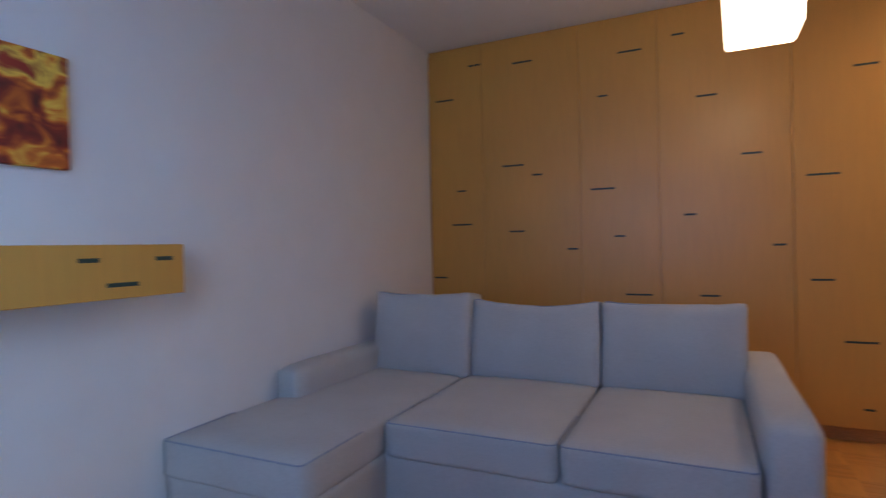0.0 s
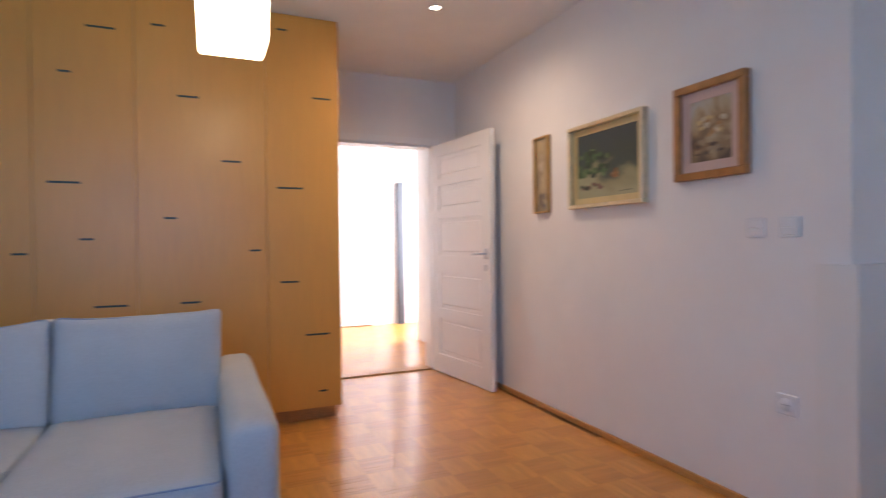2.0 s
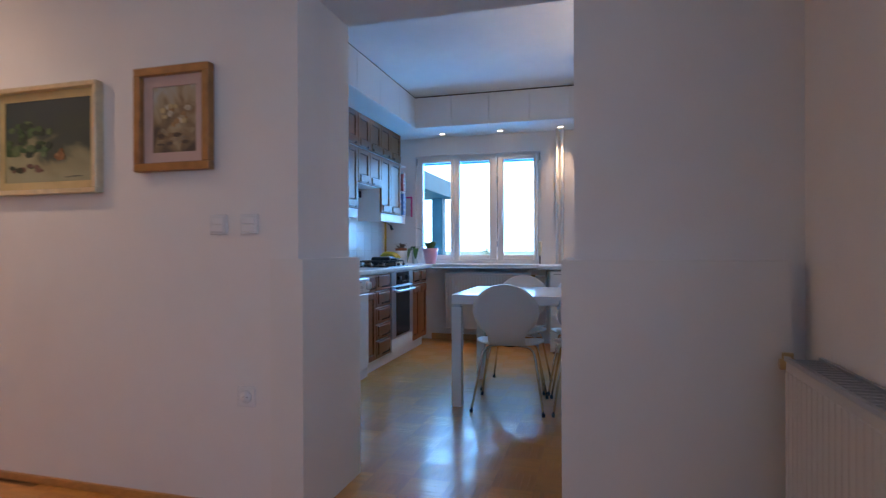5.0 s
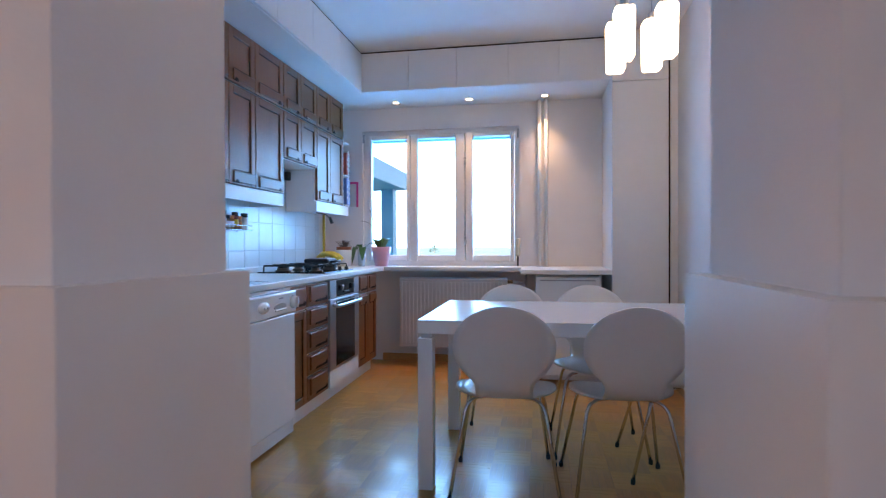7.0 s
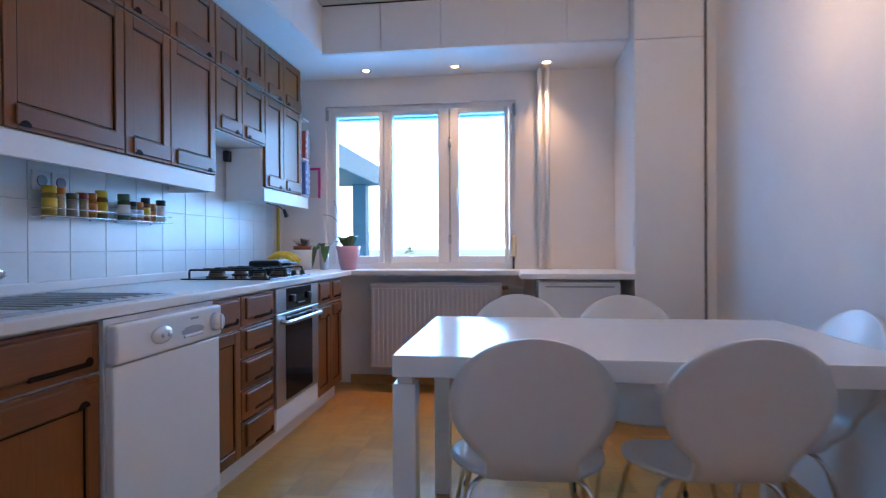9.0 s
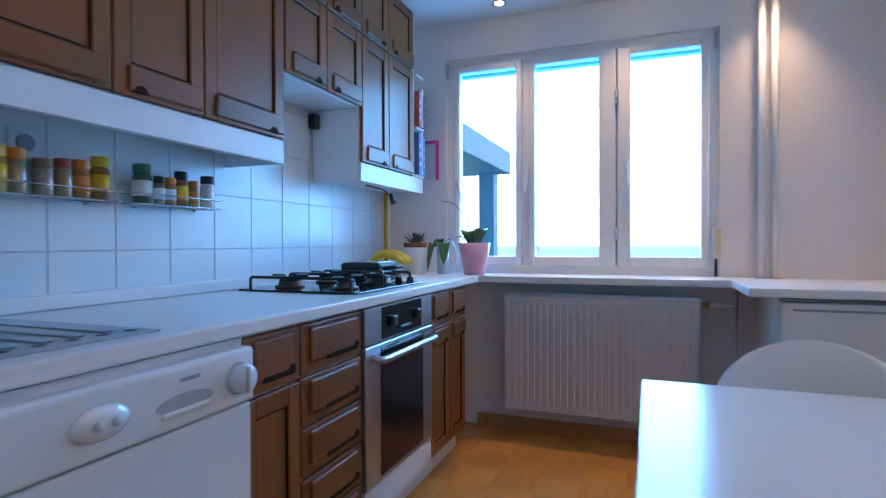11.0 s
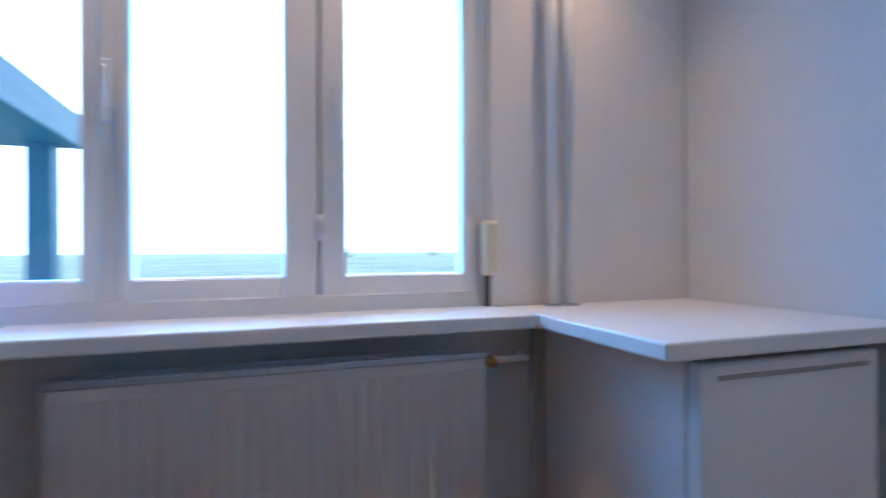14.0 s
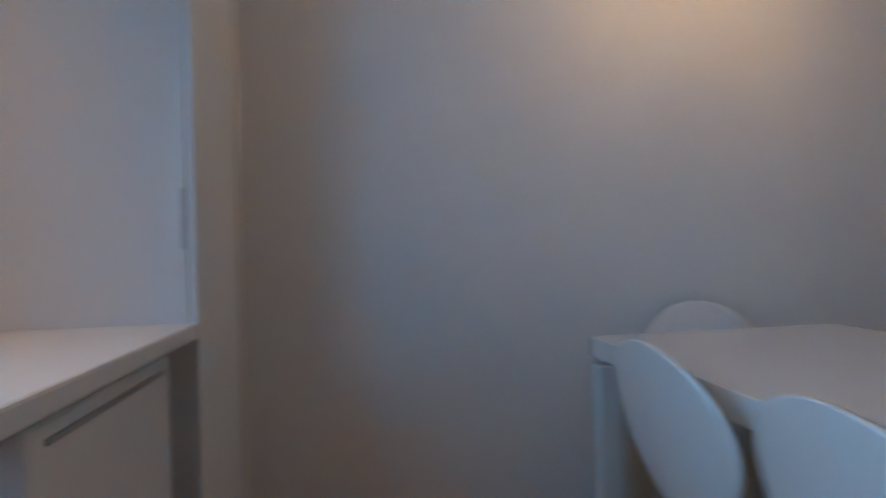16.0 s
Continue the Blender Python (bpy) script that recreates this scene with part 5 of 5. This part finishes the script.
for sx in (4.93, 5.02):
    p = thing("wall_socket", (sx, 3.10, 1.33), "white socket below the wall cabinets", "socket", "sockets under the cabinets")
    boxpart("plate", (sx - 0.04, sx + 0.04, 3.096, 3.106, 1.29, 1.37), ENAMEL, p, bevel=0.003)
    bm = bmesh.new()
    cyl(bm, (sx, 3.096, 1.33), (sx, 3.09, 1.33), 0.022, seg=18)
    part("insert", bm, plastic((0.25, 0.25, 0.26)), p, "grey round socket insert")

LEAF = mat("green_leaf", (0.045, 0.14, 0.035), 0.4, grain=0.25, grain_scale=25, blotch=0.2, blotch_scale=12, coat=0.3)
TERRA = mat("terracotta", (0.30, 0.09, 0.04), 0.85, grain=0.15, grain_scale=30)
PINKPOT = mat("pink_glazed_ceramic", (0.68, 0.34, 0.42), 0.3, grain=0.03, blotch=0.05, coat=0.4)
WHITEPOT = mat("white_glazed_ceramic", (0.75, 0.74, 0.73), 0.3, grain=0.02, blotch=0.03, coat=0.4)
SOIL = mat("dark_soil", (0.06, 0.035, 0.02), 0.95, grain=0.4, grain_scale=60)


def pot(parent, x, y, z, r0, r1, h, material, label=""):
    bm = bmesh.new()
    lathe(bm, [(r0, 0), (r0 * 1.05, 0.004), ((r0 + r1) / 2 * 1.04, h * 0.5), (r1, h), (r1 * 0.93, h), (r1 * 0.9, h - 0.02)], 28, (x, y, z))
    part("pot", bm, material, parent, label, True)
    bm = bmesh.new()
    cyl(bm, (x, y, z + h - 0.019), (x, y, z + h - 0.012), r1 * 0.9, seg=24)
    part("soil", bm, SOIL, parent, "dark potting soil")


def leaf(bm, base, tip, width, droop):
    """A long curved leaf with a fold along its middle."""
    base, tip = Vector(base), Vector(tip)
    d = tip - base
    side = d.cross(Vector((0, 0, 1)))
    side = side.normalized() if side.length > 1e-4 else Vector((0, 1, 0))
    n, rows = 8, []
    for i in range(n + 1):
        t = i / n
        c = base + d * t + Vector((0, 0, droop * math.sin(math.pi * t)))
        w = width * math.sin(math.pi * min(1, 0.08 + 0.92 * t)) ** 0.7 / 2
        up = Vector((0, 0, 0.25 * w))
        rows.append([bm.verts.new(c - side * w + up), bm.verts.new(c), bm.verts.new(c + side * w + up)])
    for a, b in zip(rows, rows[1:]):
        bm.faces.new((a[0], a[1], b[1], b[0]))
        bm.faces.new((a[1], a[2], b[2], b[1]))


def plants():
    px, py = PINK
    p = thing("orchid_plant", (px, py, 0.893), "orchid with broad green leaves in a pink pot", "plant")
    pot(p, px, py, 0.8935, 0.055, 0.092, 0.178, PINKPOT, "pink glazed pot")
    for base, tip, w, dr in (((0, 0.02, 0), (-0.05, 0.15, -0.01), 0.06, 0.055), ((-0.02, 0.01, 0), (-0.075, 0.02, 0.06), 0.11, 0.045), ((-0.01, -0.02, 0), (-0.04, -0.075, 0.085), 0.10, 0.035), ((0.02, 0, 0), (0.06, -0.05, 0.08), 0.075, 0.03), ((0, 0, 0), (0.05, 0.06, 0.05), 0.06, 0.03)):
        bm = bmesh.new()
        o = Vector((px, py, 1.055))
        leaf(bm, o + Vector(base), o + Vector(tip), w, dr)
        part("leaf", bm, LEAF, p, "broad glossy green leaf", True)
    bm = bmesh.new()
    tube(bm, [(px, py + 0.01, 1.05), (px + 0.01, py + 0.04, 1.18), (px + 0.01, py + 0.085, 1.33), (px, py + 0.11, 1.42)], 0.002, 6)
    tube(bm, bend([(px, py, 1.05), (px + 0.02, py + 0.06, 1.22), (px + 0.0, py + 0.12, 1.30), (px - 0.02, py + 0.19, 1.31)], 0.06), 0.002, 6)
    part("stalk", bm, mat("dry_stalk", (0.05, 0.06, 0.035), 0.7, grain=0.2), p, "thin dry flower stalk", True)
    lx, ly = LEAFY
    q = thing("house_plant", (lx, ly, 0.893), "plant with hanging dark green leaves in a glass", "plant")
    pot(q, lx, ly, 0.8935, 0.03, 0.036, 0.16, mat("pale_glass_pot", (0.58, 0.64, 0.64), 0.15, grain=0.05, coat=0.6), "pale glass pot")
    for base, tip, w, dr in (((-0.02, 0.035, 0), (-0.06, 0.072, -0.145), 0.085, 0.075), ((-0.02, -0.02, 0), (-0.07, -0.03, -0.105), 0.07, 0.065), ((0, 0.01, 0), (0.01, 0.075, -0.05), 0.04, 0.06), ((0, 0, 0), (0.02, -0.075, -0.02), 0.045, 0.05), ((-0.01, 0.01, 0.01), (-0.06, 0.0, 0.035), 0.05, 0.02)):
        bm = bmesh.new()
        o = Vector((lx, ly, 1.048))
        leaf(bm, o + Vector(base), o + Vector(tip), w, dr)
        part("leaf", bm, LEAF, q, "hanging dark green leaf", True)
    wx, wy = WHITE
    w = thing("potted_succulent", (wx, wy, 0.893), "low bushy plant in a terracotta and white pot", "plant")
    pot(w, wx, wy, 0.8935, 0.06, 0.076, 0.152, WHITEPOT, "white glazed pot")
    bm = bmesh.new()
    lathe(bm, [(0.058, 0.148), (0.066, 0.148), (0.070, 0.180), (0.056, 0.180)], 24, (wx, wy, 0.8935))
    part("inner_pot", bm, TERRA, w, "terracotta inner pot", True)
    rng = random.Random(4)
    bm = bmesh.new()
    for i in range(150):
        a, r = rng.uniform(0, 6.28), rng.uniform(0.0, 0.075)
        o = Vector((wx + 0.4 * r * math.cos(a), wy + 0.4 * r * math.sin(a), 1.065))
        leaf(bm, o, (wx + r * 1.2 * math.cos(a), wy + r * 1.2 * math.sin(a), 1.072 + rng.uniform(0.0, 0.065)), 0.006, 0.012)
    tagged(part("foliage", bm, mat("brown_green_foliage", (0.13, 0.085, 0.065), 0.7, grain=0.3, random_tint=0.4, island=True), w, "fine brown-green twigs", True), kind="stuff")


PINK, LEAFY, WHITE = (7.03, 2.52), (7.03, 2.71), (7.0, 2.87)
plants()


def bananas():
    bx, by = BANANA
    bowl = thing("fruit_bowl", (bx, by, 0.893), "white and red bowl holding bananas", "bowl")
    bm = bmesh.new()
    lathe(bm, [(0.04, 0), (0.045, 0.004), (0.085, 0.05), (0.080, 0.05), (0.042, 0.012)], 26, (bx, by, 0.8935))
    part("bowl_body", bm, WHITEPOT, bowl, smooth=True)
    bm = bmesh.new()
    lathe(bm, [(0.046, 0.003), (0.062, 0.02), (0.0625, 0.022), (0.0475, 0.004)], 26, (bx, by, 0.8935))
    part("base_band", bm, TERRA, bowl, "reddish base band", True)
    f = thing("banana_bunch", (bx, by, 0.94), "bunch of ripe yellow bananas in the bowl", "fruit")
    ym = mat("banana_skin", (0.72, 0.46, 0.04), 0.5, grain=0.12, grain_scale=20, blotch=0.1, blotch_scale=14)
    for k in range(4):
        bm = bmesh.new()
        dx = -0.05 + 0.03 * k
        pts = [(bx + dx * (0.5 + 0.5 * i / 10), by + 0.115 - 0.23 * i / 10, 0.950 + 0.058 * math.sin(math.pi * (0.15 + 0.8 * i / 10)) + 0.010 * (k % 2)) for i in range(11)]
        tube(bm, pts, 0.019, 12)
        for v in bm.verts:
            t = (by + 0.115 - v.co.y) / 0.23
            c = Vector(pts[min(10, max(0, round(t * 10)))])
            v.co = c + (v.co - c) * (0.3 + 0.7 * min(1, math.sin(math.pi * min(1, max(0, t))) * 2.0))
        part("banana", bm, ym, f, smooth=True)


BANANA = (6.80, 2.93)
bananas()


def gas_pipe():
    g = thing("gas_pipe", (7.06, 3.09, 0.9), "yellow painted gas pipe in the corner", "pipe")
    bm = bmesh.new()
    cyl(bm, (7.06, 3.09, 0.893), (7.06, 3.09, 1.376), 0.012, seg=14)
    part("pipe_tube", bm, mat("yellow_paint", (0.68, 0.42, 0.04), 0.5, grain=0.05), g, smooth=True)
    c = thing("hanging_cable", (6.6, 2.9, 1.3), "black cable with plug below the valance", "cable")
    bm = bmesh.new()
    tube(bm, bend([(6.56, 2.95, 1.366), (6.62, 2.93, 1.36), (6.68, 2.91, 1.355), (6.74, 2.90, 1.32)], 0.04), 0.004, 6)
    part("wire", bm, BLACKPL, c, smooth=True)
    bm = bmesh.new()
    cyl(bm, (6.735, 2.90, 1.335), (6.765, 2.892, 1.285), 0.010, 0.017, 12)
    part("plug", bm, BLACKPL, c, smooth=True)


gas_pipe()


def papers():
    o = thing("open_shelf", (7.0, 2.9, 1.446), "narrow white open end shelf with books and papers", "shelf")
    boxpart("back_panel", (6.932, 6.945, 2.85, YT - 0.004, 1.446, SZ - 0.003), KWHITE, o)
    for z in (1.446, 1.72, 2.02):
        boxpart("shelf_board", (6.946, 7.06, 2.835, YT - 0.004, z, z + 0.015), KWHITE, o, bevel=0.003)
    cols = [(0.10, 0.22, 0.50), (0.55, 0.58, 0.60), (0.12, 0.30, 0.55), (0.6, 0.12, 0.10), (0.65, 0.62, 0.55), (0.08, 0.08, 0.1)]
    k = 0
    for z, items in ((1.462, ((6.950, 0.035, 0.24, 0), (6.988, 0.02, 0.25, 1), (7.011, 0.03, 0.22, 2))), (1.736, ((6.955, 0.03, 0.20, 3), (6.990, 0.025, 0.22, 4), (7.018, 0.02, 0.19, 5)))):
        for x, w, h, c in items:
            bk = thing("book", (x, 2.85, z), "thin coloured booklet standing on the end shelf", "book", "booklets on the end shelf")
            boxpart("cover", (x, x + w, 2.822, 3.02, z, z + h), plastic(cols[c]), bk, bevel=0.002)
            for i in range(3):
                boxpart("spine_bar", (x + w * 0.25, x + w * 0.75, 2.8208, 2.8222, z + h * (0.2 + 0.22 * i), z + h * (0.3 + 0.22 * i)), plastic((0.6, 0.65, 0.7)), bk, "pale printed bar")
    pk = thing("notice_folder", (7.17, 2.85, 1.45), "pale sheet folder with a pink edge on the wall", "folder")
    boxpart("sheet", (XW - 0.012, XW - 0.004, 2.80, 2.90, 1.455, 1.68), plastic((0.62, 0.60, 0.55)), pk)
    boxpart("pink_edge", (XW - 0.016, XW - 0.013, 2.785, 2.805, 1.45, 1.69), plastic((0.75, 0.06, 0.25)), pk, "bright pink edge")
    boxpart("pink_top", (XW - 0.016, XW - 0.013, 2.806, 2.90, 1.67, 1.69), plastic((0.75, 0.06, 0.25)), pk, "bright pink edge")


papers()


# ---- outdoors ----
def outdoors():
    bm = bmesh.new()
    box(bm, -500, 700, -500, 500, -1.4, -1.2)
    tagged(part("ground", bm, FIELD), "flat pale green meadow outside the window", "meadow", "", "structure")
    bm = bmesh.new()
    box(bm, 26, 32, -400, 400, -1.2, -1.17)
    tagged(part("road", bm, ASPHALT), "grey road crossing the meadow", "road", "", "structure")
    bm = bmesh.new()
    box(bm, 420, 421, -700, 700, -30, 520)
    tagged(part("backdrop", bm, glow("hazy_white_sky", (0.30, 0.70, 1.0), 4.4)), "bright hazy white sky in the distance", "sky", "", "structure")
    c = thing("entrance_canopy", (11.5, 4.5, -1.2), "blue painted flat canopy on square posts", "canopy")
    boxpart("fascia", (8.9, 12.3, 3.58, 8.7, 2.12, 2.45), CANOPY, c, bevel=0.01)
    boxpart("post", (12.0, 12.24, 3.77, 4.0, -1.2, 2.12), CANOPY, c, "square blue post", bevel=0.006)
    boxpart("post", (12.0, 12.24, 7.8, 8.03, -1.2, 2.12), CANOPY, c, "square blue post", bevel=0.006)
    boxpart("low_wall", (12.5, 12.7, 3.3, 3.7, -1.2, -0.2), WALL, c, "pale low wall end")
    rng = random.Random(7)
    for cx, cy, r in ((103, -12.2, 0.8), (150, 30, 1.6), (160, -24, 1.8), (170, -52, 1.5)):
        s = thing("bush", (cx, cy, -1.2), "green roundish bush at the far meadow edge", "bush")
        bm = bmesh.new()
        for i in range(240):
            a, b, q = rng.uniform(0, 6.28), rng.uniform(0, 1.5), rng.uniform(0.5, 1.0)
            p = Vector((cx + r * q * math.cos(a) * math.cos(b), cy + r * q * math.sin(a) * math.cos(b), -1.2 + r * 1.5 * q * math.sin(b) + 0.1))
            leaf(bm, p, p + Vector((rng.uniform(-0.3, 0.3), rng.uniform(-0.3, 0.3), rng.uniform(0, 0.3))), 0.2, 0.05)
        part("foliage", bm, LEAF, s)
        bm = bmesh.new()
        cyl(bm, (cx, cy, -1.2), (cx, cy, -0.5), 0.12, 0.06)
        part("stem", bm, OAKTRIM, s)


outdoors()


# ---- wall tiles ----
def wall_tiles():
    holder = structure("tile_bed", [(XK + 0.04, 7.0, YT - 0.006, YT - 0.001, 0.893, 1.72)], GROUT, "grey grout bed of the tiled splashback", "splashback")
    px, pz, g = 0.2015, 0.2025, 0.0015
    bm = bmesh.new()
    box(bm, 0, px - 2 * g, -0.005, 0, 0, pz - 2 * g, bevel=0.0012)
    me = bpy.data.meshes.new("tile")
    bm.to_mesh(me)
    bm.free()
    me.materials.append(TILE)
    x = 4.88 - 7 * px
    while x < 6.85:
        for k in range(4):
            z = 0.848 + k * pz
            if (5.74 < x < 6.2) or z < 1.30:
                t = new("tile", me)
                t.parent = holder
                t.location = (x + g, YT - 0.006, z + g)
        x += px


wall_tiles()


# ---- parquet ----
def parquet():
    S, n, gap = 0.188, 6, 0.0003
    w = S / n

    def square(material):
        bm = bmesh.new()
        for i in range(n):
            x0, x1 = -S / 2 + i * w + gap, -S / 2 + (i + 1) * w - gap
            y0, y1 = -S / 2 + gap, S / 2 - gap
            h = 0.0 + 0.00025 * ((i * 7) % 3)
            v = [bm.verts.new(c) for c in ((x0, y0, h), (x1, y0, h), (x1, y1, h), (x0, y1, h), (x0, y0, -0.007), (x1, y0, -0.007), (x1, y1, -0.007), (x0, y1, -0.007))]
            for f in ((0, 1, 2, 3), (0, 4, 5, 1), (1, 5, 6, 2), (2, 6, 7, 3), (3, 7, 4, 0)):
                bm.faces.new([v[k] for k in f])
        me = bpy.data.meshes.new("parquet_block")
        bm.to_mesh(me)
        bm.free()
        me.materials.append(material)
        return me

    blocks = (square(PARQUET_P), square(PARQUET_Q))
    floor_ob = bpy.data.objects["floor"]
    count = 0
    verts, faces = {0: [], 1: []}, {0: [], 1: []}

    def spread(x0, x1, y0, y1, near):
        nonlocal count
        i0, i1 = math.floor(x0 / S), math.ceil(x1 / S)
        j0, j1 = math.floor(y0 / S), math.ceil(y1 / S)
        for i in range(i0, i1):
            for j in range(j0, j1):
                cx, cy = (i + 0.5) * S, (j + 0.5) * S
                turn = (i + j) % 2
                whole = cx - S / 2 >= x0 and cx + S / 2 <= x1 and cy - S / 2 >= y0 and cy + S / 2 <= y1
                if near and whole and 3.3 < cx < 6.9 and 0.6 < cy < 2.55 and count < 300:
                    t = new("parquet_block", blocks[turn])
                    t.parent = floor_ob
                    t.location = (cx, cy, 0)
                    t.rotation_euler = (0, 0, radians(90 * turn))
                    count += 1
                    continue
                for k in range(n):
                    a0, a1 = -S / 2 + k * w + gap, -S / 2 + (k + 1) * w - gap
                    b0, b1 = -S / 2 + gap, S / 2 - gap
                    if turn:
                        a0, a1, b0, b1 = b0, b1, a0, a1
                    c = [max(x0, cx + a0), min(x1, cx + a1), max(y0, cy + b0), min(y1, cy + b1)]
                    if c[1] - c[0] < 0.002 or c[3] - c[2] < 0.002:
                        continue
                    V, Fc = verts[turn], faces[turn]
                    o = len(V)
                    h = 0.00025 * ((k * 7) % 3)
                    V += [(c[0], c[2], h), (c[1], c[2], h), (c[1], c[3], h), (c[0], c[3], h), (c[0], c[2], -0.007), (c[1], c[2], -0.007), (c[1], c[3], -0.007), (c[0], c[3], -0.007)]
                    Fc += [tuple(o + q for q in f) for f in ((0, 1, 2, 3), (0, 4, 5, 1), (1, 5, 6, 2), (2, 6, 7, 3), (3, 7, 4, 0))]

    spread(XE - 0.04, XW, YR, YT, True)
    spread(XL, XE - 0.04, YS, YN, False)
    spread(1.2, 4.25, YN + 0.14, 7.95, False)
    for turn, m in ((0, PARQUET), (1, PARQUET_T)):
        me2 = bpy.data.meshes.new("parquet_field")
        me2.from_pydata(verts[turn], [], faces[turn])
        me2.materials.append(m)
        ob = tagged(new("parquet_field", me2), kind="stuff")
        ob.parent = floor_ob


parquet()
